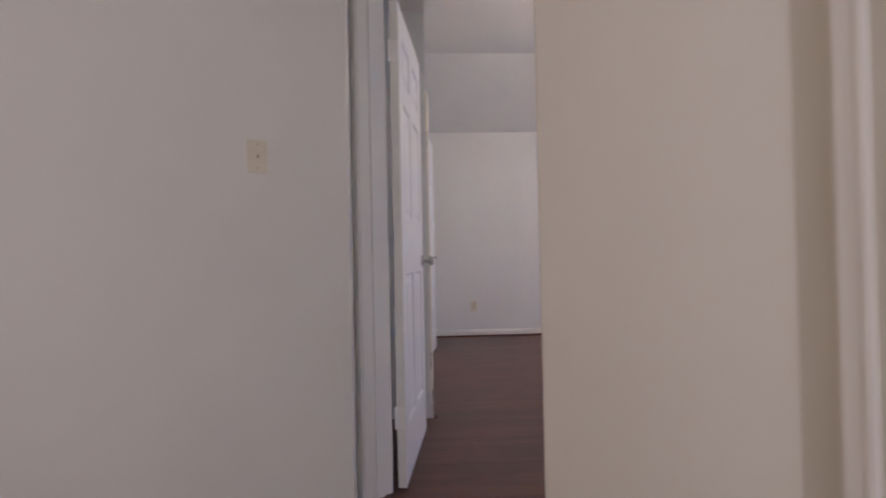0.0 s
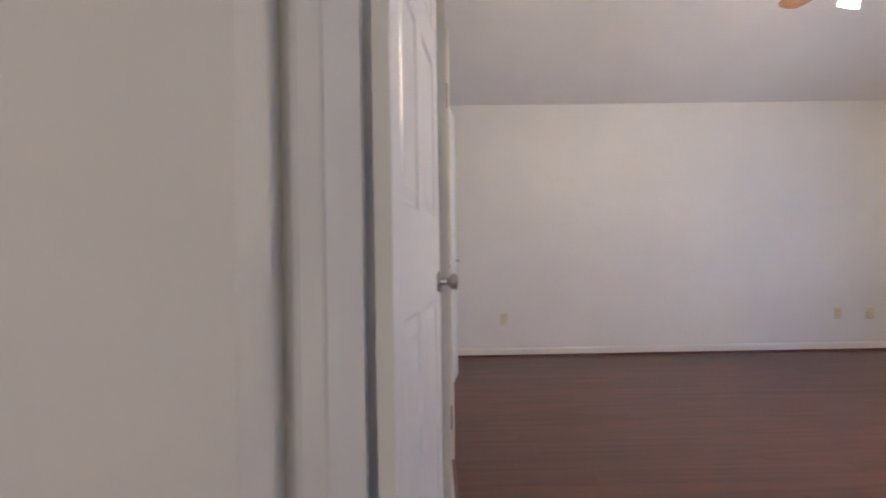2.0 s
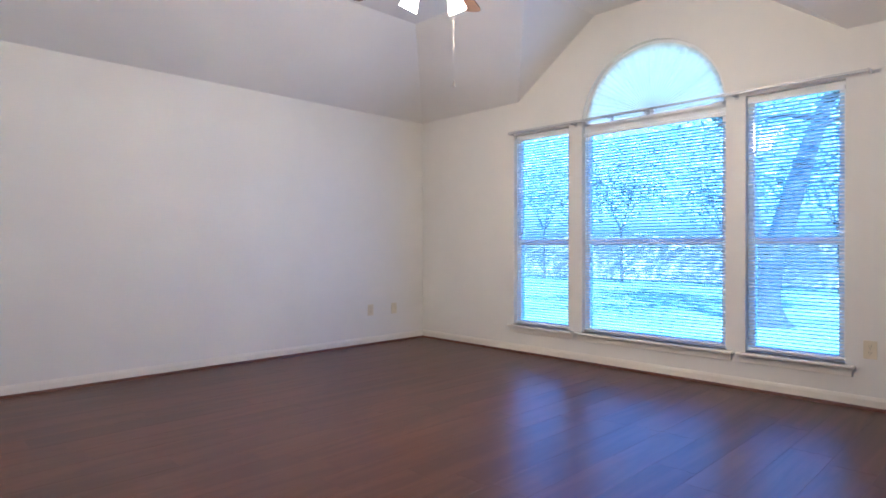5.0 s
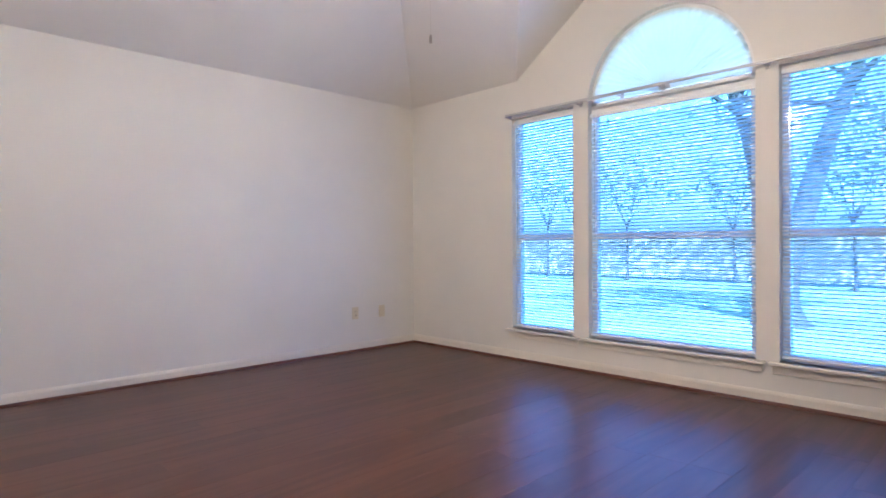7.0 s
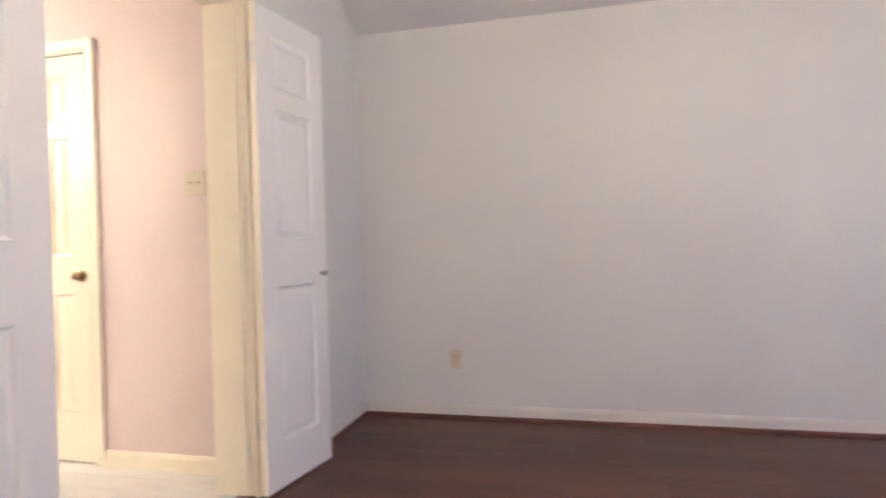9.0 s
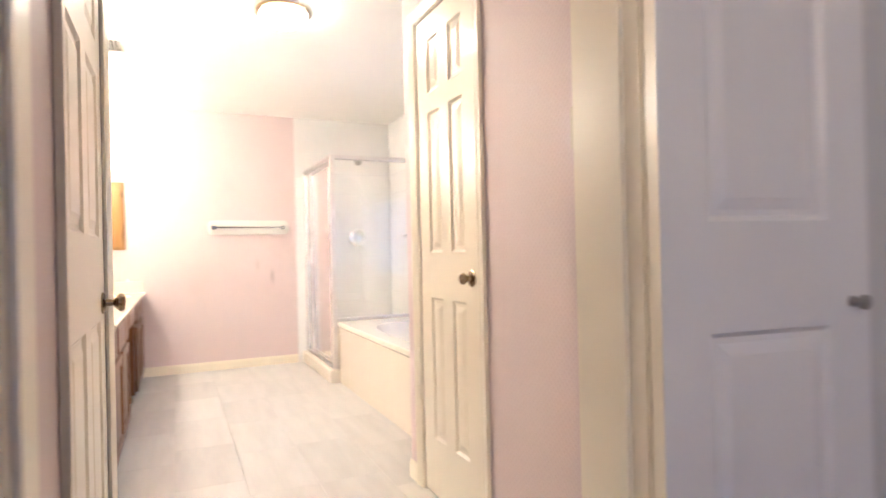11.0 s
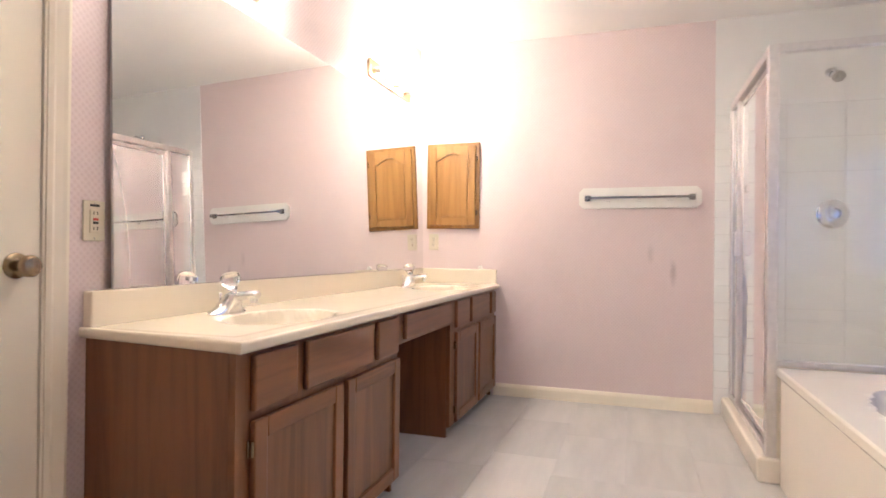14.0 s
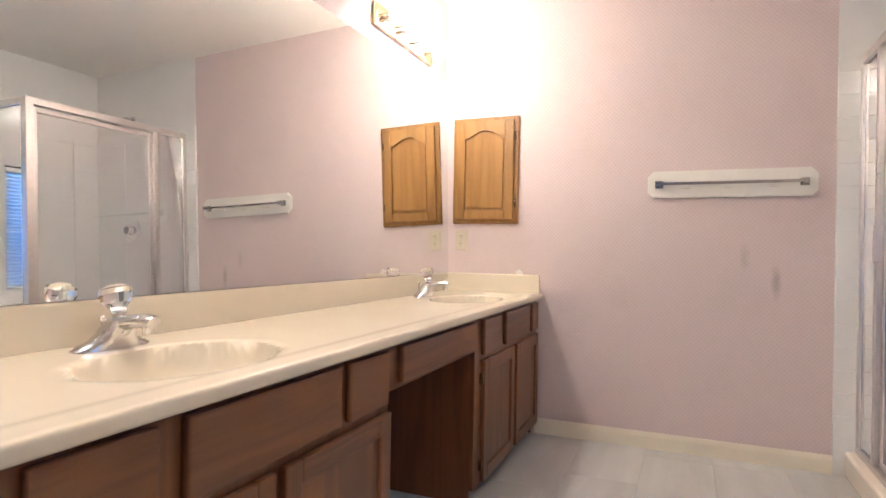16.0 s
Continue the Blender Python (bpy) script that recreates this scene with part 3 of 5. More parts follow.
# ---- doors ----
# bathroom double doors, both leaves folded back against the bedroom wall
frame_set("door_frame_bath", Matrix(((0, 1, 0, LX), (1, 0, 0, D1 + 0.018), (0, 0, 1, 0), (0, 0, 0, 1))), D0 - D1 - 0.036, LX - LB + 0.006, DH - 0.018, M_CREAM, "cream enamelled double door frame")
LEAFW = 0.50
LEAF_RAILS = ((0.012, 0.215), (0.91, 1.12), (1.71, 1.80), (2.03, 2.145))
leaf = six_panel("door_leaf", LEAFW, 1, Matrix.Translation((LX + 0.024, -1.290, 0)) @ Matrix.Rotation(radians(82), 4, "Z"), "white three-panel door leaf folded open against the wall", "door", h=2.145, rails=LEAF_RAILS, group="bathroom double doors")
bm = newbm()
for yy, s in ((-0.035, -1),):
    lathe(bm, ((0.012, 0), (0.008, 0.006), (0.007, 0.014), (0.015, 0.022), (0.015, 0.028), (0.0, 0.031)), Matrix.Translation((LEAFW - 0.045, yy, 0.955)) @ Matrix.Rotation(radians(90), 4, "X"), 20)
part("knob", bm, M_NICKEL, leaf, "small round metal knob", True)
near_leaf = six_panel("door_leaf", LEAFW, 1, Matrix(((math.sin(radians(-2)), -math.cos(radians(-2)), 0, LX + 0.012), (-math.cos(radians(-2)), -math.sin(radians(-2)), 0, -2.295), (0, 0, 1, 0), (0, 0, 0, 1))), "white three-panel door leaf lying open along the wall", "door", h=2.145, rails=LEAF_RAILS, group="bathroom double doors")
bm = newbm()
box(bm, (LEAFW, -0.0345, 0.014), (LEAFW + 0.001, -0.0005, 2.143))
part("painted_edge", bm, M_CREAM, near_leaf, "cream painted door edge")
for z in (0.22, 0.96, 1.80):
    bm = newbm()
    hz = 0.06 if z != 0.96 else 0.012
    box(bm, (LEAFW + 0.001, -0.028, z - hz), (LEAFW + 0.0022, -0.008, z + hz))
    part("flush_bolt", bm, M_BRASS, near_leaf, "dull metal flush bolt plate")
bm = newbm()
box(bm, (-0.0007, -0.0345, 0.014), (0, -0.0005, 2.143))
part("painted_edge", bm, M_CREAM, leaf, "cream painted door edge")

# bedroom entry door, swung wide open
fe = tagged(thing("door_frame_entry", ENTRY @ Matrix.Translation((0.006, 0, 0)), "white painted entry door frame on the hinge side", "door frame"), kind="structure")
bm = newbm()
box(bm, (-0.018, -T - 0.002, 0), (0, 0.002, 2.042))
box(bm, (0, -0.075, 0), (0.012, -0.040, 2.042))
part("jamb", bm, M_TRIM, fe)
bm = newbm()
box(bm, (-0.018, -T - 0.002, 2.042), (EW - 0.008, 0.002, 2.059))
part("head_jamb", bm, M_TRIM, fe)
for sgn, base in ((1, 0.002), (-1, -T - 0.002)):
    bm = newbm()
    prism(bm, [(-0.006 - a, base + sgn * b_) for a, b_ in ((0, 0), (0, 0.006), (0.012, 0.011), (0.020, 0.009), (0.040, 0.013), (0.050, 0.016), (0.058, 0.016), (0.058, 0))], "z", 0.0, 2.10)
    part("casing", bm, M_TRIM, fe)
FREE = Vector((-0.128, -3.73))
ang = math.degrees(math.atan2(FREE.y - HY, FREE.x - HX))
door = six_panel("entry_door", 0.82, 2, Matrix.Translation((HX + 0.028, HY + 0.014, 0)) @ Matrix.Rotation(radians(ang), 4, "Z"), "white six-panel entry door standing wide open", "door")
for xe in (0.8200, -0.0008):
    bm = newbm()
    box(bm, (xe, -0.0345, 0.014), (xe + 0.0008, -0.0005, 2.028))
    part("painted_edge", bm, M_HALL, door, "tan painted door edge")
knob_set(door, 0.82 - 0.06, 0.94, M_NICKEL, (1, -1), 0.025)

# closet door in the bathroom passage, and two more closed doors
frame_set("door_frame_closet", Matrix(((-1, 0, 0, -1.075), (0, -1, 0, CYW), (0, 0, 1, 0), (0, 0, 0, 1))), 0.555, T, 2.107, M_CREAM, "cream enamelled closet door frame")
closet = six_panel("closet_door", 0.545, 2, Matrix(((1, 0, 0, -1.625), (0, 1, 0, CYW + 0.035), (0, 0, 1, 0), (0, 0, 0, 1))), "glossy cream six-panel closet door, shut", "door", h=2.10, rails=((0.012, 0.26), (0.875, 1.07), (1.68, 1.765), (2.0, 2.10)), mat=M_CREAM, hinge_mat=M_BRASS)
knob_set(closet, 0.495, 0.97, M_BRASS, (-1,), 0.022, 0.75)
frame_set("door_frame_passage", Matrix(((1, 0, 0, -1.31), (0, 1, 0, PY), (0, 0, 1, 0), (0, 0, 0, 1))), 0.76, T, 2.035, M_CREAM, "cream enamelled door frame in the passage")
da = six_panel("passage_door", 0.75, 2, Matrix(((-1, 0, 0, -0.555), (0, -1, 0, PY - 0.037), (0, 0, 1, 0), (0, 0, 0, 1))), "glossy cream six-panel door, shut", "door", mat=M_CREAM, hinge_mat=M_BRASS)
knob_set(da, 0.75 - 0.062, 0.94, M_BRASS, (-1,), 0.028)
frame_set("door_frame_toilet", Matrix(((1, 0, 0, -2.26), (0, 1, 0, VY), (0, 0, 1, 0), (0, 0, 0, 1))), 0.66, T, 2.035, M_CREAM, "cream enamelled door frame beside the vanity")
db = six_panel("toilet_room_door", 0.65, 2, Matrix(((-1, 0, 0, -1.605), (0, -1, 0, VY - 0.037), (0, 0, 1, 0), (0, 0, 0, 1))), "glossy cream six-panel door beside the vanity, shut", "door", mat=M_CREAM, hinge_mat=M_BRASS)
knob_set(db, 0.65 - 0.062, 0.94, M_BRASS, (-1,), 0.028)
# casing of another hall doorway
bm = newbm()
casing(bm, -0.8, 0.0, 2.06, 1)
bm.transform(Matrix(((0, -1, 0, 0.555), (1, 0, 0, -6.14), (0, 0, 1, 0), (0, 0, 0, 1))))
setting("hall_door_casing", bm, M_TRIM, "white glossy door casing in the hall", "trim")

# ---- wall plates ----
outlet(at_wall(0.58, -0.001, 0.365, 180), "almond duplex outlet low on the white wall")
outlet(at_wall(3.85, -0.001, 0.365, 180), "almond duplex outlet near the window corner")
outlet(at_wall(4.17, -0.001, 0.362, 180), "almond cable plate near the window corner", "blank")
outlet(at_wall(W - 0.001, -4.20, 0.38, 90), "almond duplex outlet below the curtain rod end")
outlet(at_wall(BX + 0.001, -2.837, 1.055, -90), "almond duplex outlet under the medicine cabinet")
outlet(at_wall(-2.411, VY + 0.001, 1.065, 0), "almond outlet with red and black buttons", "gfci")
outlet(at_wall(-0.445, CYW - 0.001, 1.41, 180), "almond double light switch on pink paper", "double")
outlet(at_wall(-0.604, -5.0855, 1.29, 216) @ Matrix.Scale(0.9, 4), "almond light switch on the hall wall", "switch")
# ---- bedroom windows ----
# white slats, with the blue of the daylight put into their colour
M_SLAT, nt, bb = nodes_of("daylight_blue_slat_vinyl")
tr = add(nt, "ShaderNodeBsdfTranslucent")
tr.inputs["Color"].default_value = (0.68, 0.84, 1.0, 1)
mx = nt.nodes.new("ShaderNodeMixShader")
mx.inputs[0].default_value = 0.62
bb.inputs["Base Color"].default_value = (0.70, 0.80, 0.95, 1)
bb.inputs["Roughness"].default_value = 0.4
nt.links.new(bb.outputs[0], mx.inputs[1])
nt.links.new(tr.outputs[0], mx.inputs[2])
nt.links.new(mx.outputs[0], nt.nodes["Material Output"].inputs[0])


def slat_mesh(length, depth=0.025, tilt=38):
    """One curved slat along local y, tilted, 16 triangles."""
    bm = newbm()
    rows = []
    for i in range(5):
        a = (i / 4 - 0.5)
        x = a * depth
        z = 0.0030 * (1 - 4 * a * a)
        c, s = math.cos(radians(tilt)), math.sin(radians(tilt))
        rows.append([bm.verts.new((x * c - z * s, y, x * s + z * c)) for y in (-length / 2, length / 2)])
    for r0, r1 in zip(rows, rows[1:]):
        bm.faces.new((r0[0], r0[1], r1[1], r1[0]))
    return mesh_from("slat", bm, M_SLAT, True)


def blind(m, w, z0, z1, label, group, tilt=-24):
    """Venetian blind lowered over a window; local y along the window, x towards the outside."""
    b = thing("venetian_blind", m, label, "blind", group)
    bm = newbm()
    box(bm, (-0.016, -w / 2, z1 - 0.028), (0.016, w / 2, z1), 0.003)
    part("head_rail", bm, M_BLIND, b)
    bm = newbm()
    box(bm, (-0.013, -w / 2, z0), (0.013, w / 2, z0 + 0.014), 0.004)
    part("bottom_rail", bm, M_BLIND, b)
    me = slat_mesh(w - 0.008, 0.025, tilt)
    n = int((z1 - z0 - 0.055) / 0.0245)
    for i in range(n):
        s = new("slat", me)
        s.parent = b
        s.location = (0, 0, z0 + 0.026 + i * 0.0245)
    for y in (-w * 0.36, w * 0.36):
        bm = newbm()
        cyl(bm, (-0.0125, y, z0 + 0.01), (-0.0125, y, z1 - 0.02), 0.0007, seg=5, caps=False)
        part("ladder_cord", bm, M_BLIND, b)
    return b


def window_unit(name, y0, y1, z0, z1, label):
    f = tagged(thing(name, Matrix.Translation((W, 0, 0)), label, "window"), kind="structure")
    fr = 0.045
    bm = newbm()
    for a, b_ in ((y0, y0 - fr), (y1 + fr, y1)):
        box(bm, (0.055, a, z0), (0.115, b_, z1))
    box(bm, (0.055, y0 - fr, z0), (0.115, y1 + fr, z0 + fr))
    box(bm, (0.055, y0 - fr, z1 - fr), (0.115, y1 + fr, z1))
    part("window_frame", bm, M_VINYL, f)
    zm = 1.075
    bm = newbm()
    box(bm, (0.060, y0 - fr, zm - 0.022), (0.100, y1 + fr, zm + 0.022))
    part("meeting_rail", bm, M_VINYL, f)
    for za, zb, x in ((z0 + fr, zm - 0.022, 0.072), (zm + 0.022, z1 - fr, 0.090)):
        bm = newbm()
        box(bm, (x, y0 - fr, za), (x + 0.004, y1 + fr, zb))
        p = part("pane", bm, M_PANE, f)
        p.visible_shadow = False
    bm = newbm()
    box(bm, (-0.045, y0 + 0.055, z0 - 0.022), (0.055, y1 - 0.055, z0), 0.006)
    part("sill", bm, M_TRIM, f)
    bm = newbm()
    box(bm, (-0.014, y0 + 0.040, z0 - 0.075), (-0.001, y1 - 0.040, z0 - 0.022), 0.003)
    part("apron", bm, M_TRIM, f)
    return f


for i, (y0, y1, z0, z1) in enumerate(WINS):
    window_unit(f"window_{i + 1}", y0, y1, z0, z1 - (0.02 if i == 1 else 0), "white vinyl sash window with a painted sill")
    blind(Matrix.Translation((W + 0.030, (y0 + y1) / 2, 0)), y0 - y1 - 0.016, z0 + 0.02, z1 - (0.075 if i == 1 else 0.03), "white venetian blind lowered over a bright window", "bedroom blinds")
    bm = newbm()
    cyl(bm, (W - 0.004, y0 - 0.06, 1.05), (W - 0.004, y0 - 0.06, z1 - 0.09), 0.004, seg=6)
    tagged(part("blind_wand", bm, M_ACRYL), "clear plastic tilt wand hanging at the blind", "blind wand", "blind wands")

# half-round window over the middle one, with a sunburst of bars
f = tagged(thing("window_4", Matrix.Translation((W, CY, SPRING)), "half-round window with sunburst bars", "window"), kind="structure")


def half_ring(bm, r0, r1, x0, x1, n=36):
    pts = []
    for i in range(n + 1):
        a = math.pi * i / n
        pts.append([bm.verts.new((x, r * math.cos(a), r * math.sin(a))) for x, r in ((x0, r0), (x0, r1), (x1, r1), (x1, r0))])
    for p, q_ in zip(pts, pts[1:]):
        for k in range(4):
            bm.faces.new((p[k], p[(k + 1) % 4], q_[(k + 1) % 4], q_[k]))
    bm.faces.new(pts[0]), bm.faces.new(pts[-1])


bm = newbm()
half_ring(bm, AR - 0.045, AR, 0.055, 0.115)
box(bm, (0.055, -AR, -0.022), (0.115, AR, 0.022))
part("window_frame", bm, M_VINYL, f)
bm = newbm()
half_ring(bm, 0.09, 0.11, 0.075, 0.10, 16)
for k in range(1, 6):
    a = math.pi * k / 6
    d = Vector((0, math.cos(a), math.sin(a)))
    cyl(bm, Vector((0.088, 0, 0)) + d * 0.10, Vector((0.088, 0, 0)) + d * (AR - 0.04), 0.009, seg=8)
part("sunburst_bar", bm, M_VINYL, f)
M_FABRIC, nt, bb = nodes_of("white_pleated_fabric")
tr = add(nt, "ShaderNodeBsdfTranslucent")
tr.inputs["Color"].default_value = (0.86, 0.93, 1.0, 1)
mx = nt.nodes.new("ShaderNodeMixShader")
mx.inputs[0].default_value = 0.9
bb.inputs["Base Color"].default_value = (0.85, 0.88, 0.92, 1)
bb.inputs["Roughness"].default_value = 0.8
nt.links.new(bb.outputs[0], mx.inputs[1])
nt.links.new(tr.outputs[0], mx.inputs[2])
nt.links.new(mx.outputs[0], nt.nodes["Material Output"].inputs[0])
shade = thing("arched_shade", Matrix.Translation((W, CY, SPRING)), "white pleated fan shade filling the half-round window", "window shade")
bm = newbm()
folds = []
for i in range(73):
    a = math.pi * i / 72
    dx = 0.005 if i % 2 else -0.005
    folds.append([bm.verts.new((0.045 + dx * k, r * math.cos(a), 0.022 + r * 0.965 * math.sin(a))) for r, k in ((0.035, 0.4), (AR - 0.03, 1.0))])
for p0, p1 in zip(folds, folds[1:]):
    bm.faces.new((p0[0], p0[1], p1[1], p1[0]))
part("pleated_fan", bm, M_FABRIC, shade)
bm = newbm()
half_ring(bm, 0.0, 0.045, 0.030, 0.052, 14)
bm.transform(Matrix.Translation((0, 0, 0.022)))
part("hub", bm, M_BLIND, shade, "small half-round plastic hub")
bm = newbm()
half_ring(bm, 0.0, AR - 0.04, 0.084, 0.087)
p = part("pane", bm, M_GLASS, f)
p.visible_shadow = False

# curtain rod across all three windows
rod = thing("curtain_rod", Matrix.Translation((W - 0.075, 0, 2.135)), "long white flat curtain rod over the windows", "curtain rod")
bm = newbm()
box(bm, (-0.006, -1.325, -0.012), (0.006, -2.75, 0.012), 0.004)
part("rod", bm, M_ROD, rod)
bm = newbm()
box(bm, (-0.004, -2.70, -0.009), (0.008, -4.20, 0.009), 0.003)
part("inner_rod", bm, M_ROD, rod)
for y in (-1.325, -4.20):
    bm = newbm()
    box(bm, (-0.006, y - 0.006, -0.012), (0.074, y + 0.006, 0.012), 0.003)
    part("return_end", bm, M_ROD, rod)
for y in (-2.04, -2.40, -2.72, -3.40):
    bm = newbm()
    box(bm, (0.004, y - 0.010, -0.016), (0.074, y + 0.010, -0.012))
    box(bm, (0.070, y - 0.014, -0.03), (0.074, y + 0.014, 0.02))
    part("bracket", bm, M_ROD, rod)

# ---- ceiling fan with lit glass shades ----
FX, FY, FZ = 2.15, -2.79, 2.49
fan = thing("ceiling_fan", Matrix.Translation((FX, FY, FZ)), "white ceiling fan with wooden blades and lit glass shades", "ceiling fan")
bm = newbm()
lathe(bm, ((0.02, HT - FZ - 0.09), (0.065, HT - FZ - 0.06), (0.07, HT - FZ)), seg=28)
part("canopy", bm, M_DOOR, fan, "", True)
bm = newbm()
cyl(bm, (0, 0, 0.09), (0, 0, HT - FZ - 0.08), 0.012, seg=14)
part("downrod", bm, M_DOOR, fan, "", True)
bm = newbm()
lathe(bm, ((0.03, 0.11), (0.10, 0.10), (0.13, 0.07), (0.13, 0.02), (0.10, -0.015), (0.05, -0.025), (0.05, -0.06), (0.075, -0.075), (0.075, -0.10), (0.03, -0.125), (0.0, -0.128)), seg=36)
part("motor_housing", bm, M_DOOR, fan, "white motor housing", True)
for k in range(5):
    a = 2 * math.pi * k / 5 + radians(26)
    rm = Matrix.Rotation(a, 4, "Z")
    bm = newbm()
    pts = [(0.20, -0.055), (0.56, -0.070), (0.62, -0.062), (0.645, -0.035), (0.65, 0.0), (0.645, 0.035), (0.62, 0.062), (0.56, 0.070), (0.20, 0.055)]
    prism(bm, pts, "z", -0.003, 0.004)
    bm.transform(rm @ Matrix.Translation((0, 0, -0.01)) @ Matrix.Rotation(radians(11), 4, "X"))
    part("blade", bm, M_BLADE, fan, "walnut-stained wooden blade")
    bm = newbm()
    box(bm, (0.09, -0.018, -0.004), (0.24, 0.018, 0.004), 0.002)
    bm.transform(rm @ Matrix.Translation((0, 0, -0.004)))
    part("blade_bracket", bm, M_DOOR, fan)
for k in range(4):
    a = 2 * math.pi * k / 4 + radians(8)
    d = Vector((math.cos(a), math.sin(a), 0))
    bm = newbm()
    cyl(bm, d * 0.05 + Vector((0, 0, -0.09)), d * 0.12 + Vector((0, 0, -0.095)), 0.009, seg=10)
    cyl(bm, d * 0.115 + Vector((0, 0, -0.082)), d * 0.145 + Vector((0, 0, -0.125)), 0.019, seg=14)
    part("lamp_arm", bm, M_DOOR, fan, "", True)
    ax = (d * 0.55 + Vector((0, 0, -0.84))).normalized()
    m = Matrix.Translation(d * 0.135 + Vector((0, 0, -0.11))) @ ax.to_track_quat("Z", "Y").to_matrix().to_4x4()
    bm = newbm()
    lathe(bm, ((0.018, 0.0), (0.028, 0.018), (0.040, 0.055), (0.048, 0.09), (0.051, 0.102), (0.046, 0.101), (0.034, 0.055), (0.016, 0.006)), m, 24)
    part("glass_shade", bm, M_SHADE, fan, "glowing frosted tulip shade", True)
bm = newbm()
cyl(bm, (0.07, -0.06, -0.10), (0.07, -0.06, -0.605), 0.00025, seg=6)
part("pull_chain", bm, M_NICKEL, fan)
bm = newbm()
cyl(bm, (0.07, -0.06, -0.605), (0.07, -0.06, -0.638), 0.005, 0.007, 12)
part("chain_fob", bm, M_NICKEL, fan, "small dull pull fob", True)
lamp("fan_lamp", "POINT", Matrix.Translation((FX, FY, FZ - 0.30)), 13.8, (1.0, 0.65, 0.34), 0.10)

# ---- garden outside ----
M_GRASS = paint("lawn", (0.16, 0.20, 0.11), 0.9, 0.35, 30, 0.8, 0.02, 0.6)
# bark darkened: the shade on the trunks is put into its colour
M_BARK = paint("shaded_bark", (0.05, 0.045, 0.04), 0.9, 0.35, 25, 1.0, 0.02, 4)
M_LEAF = paint("leaves", (0.22, 0.26, 0.21), 0.6, 0.18, 30, 0.2, 0.002, 3)
M_FENCE = paint("weathered_fence", (0.32, 0.28, 0.25), 0.85, 0.10, 20, 0.5, 0.004, 2)
bm = newbm()
prism(bm, ((-400, -400), (400, -400), (400, 400), (-400, 400)), "z", -0.6, -0.35)
tagged(part("ground", bm, M_GRASS), "mown green lawn reaching to the distance", "ground", kind="structure")


def tree(x, y, h, r, lean, label, crown_r, leaves=2600, leaf=0.08):
    t = thing("tree", Matrix.Translation((x, y, -0.35)), label, "tree", "garden trees")
    rng = random.Random(int(x * 100 + y * 10))
    bm = newbm()
    top = Vector((lean[0], lean[1], h * 0.45))
    cyl(bm, (0, 0, 0), (0, 0, 0.25), r * 1.5, r * 1.08, 12)
    cyl(bm, (0, 0, 0.25), top, r * 1.08, r * 0.8, 12)
    ends = []
    for k in range(5):
        a = 2 * math.pi * (k + 0.3 * rng.random()) / 5
        e = top + Vector((math.cos(a) * h * 0.22, math.sin(a) * h * 0.22, h * (0.28 + 0.15 * rng.random())))
        cyl(bm, top - Vector((0, 0, 0.1)), e, r * 0.55, r * 0.2, 8)
        ends.append(e)
        for j in range(3):
            e2 = e + Vector((rng.uniform(-1, 1), rng.uniform(-1, 1), rng.uniform(0.1, 0.8))) * crown_r * 0.5
            cyl(bm, e.lerp(top, 0.3), e2, r * 0.25, r * 0.06, 6)
            ends.append(e2)
    part("trunk", bm, M_BARK, t, "rough grey-brown trunk and limbs", True)
    vs, fs = [], []
    for i in range(leaves):
        e = rng.choice(ends)
        c = e + Vector((rng.gauss(0, 1), rng.gauss(0, 1), rng.gauss(0, 0.8))) * crown_r * 0.38
        u = Vector((rng.uniform(-1, 1), rng.uniform(-1, 1), rng.uniform(-0.6, 0.6))).normalized()
        w_ = u.orthogonal().normalized()
        s = leaf * rng.uniform(0.65, 1.4)
        b0 = len(vs)
        vs += [c - u * s, c + w_ * s * 0.45, c + u * s, c - w_ * s * 0.45]
        fs.append((b0, b0 + 1, b0 + 2, b0 + 3))
    me = bpy.data.meshes.new("crown")
    me.from_pydata(vs, [], fs)
    me.materials.append(M_LEAF)
    cr = new("crown", me)
    cr.parent = t
    return t


def limb(bm, pts, radii, seg=12):
    """A bent tapering limb through the given points."""
    rings = []
    for i, p in enumerate(pts):
        d = (Vector(pts[min(i + 1, len(pts) - 1)]) - Vector(pts[max(i - 1, 0)])).normalized()
        m = Matrix.Translation(p) @ d.to_track_quat("Z", "Y").to_matrix().to_4x4()
        rings.append([bm.verts.new(m @ Vector((radii[i] * math.cos(2 * math.pi * k / seg), radii[i] * math.sin(2 * math.pi * k / seg), 0))) for k in range(seg)])
    for a, b_ in zip(rings, rings[1:]):
        for k in range(seg):
            bm.faces.new((a[k], a[(k + 1) % seg], b_[(k + 1) % seg], b_[k]))
    bm.faces.new(rings[0]), bm.faces.new(rings[-1])


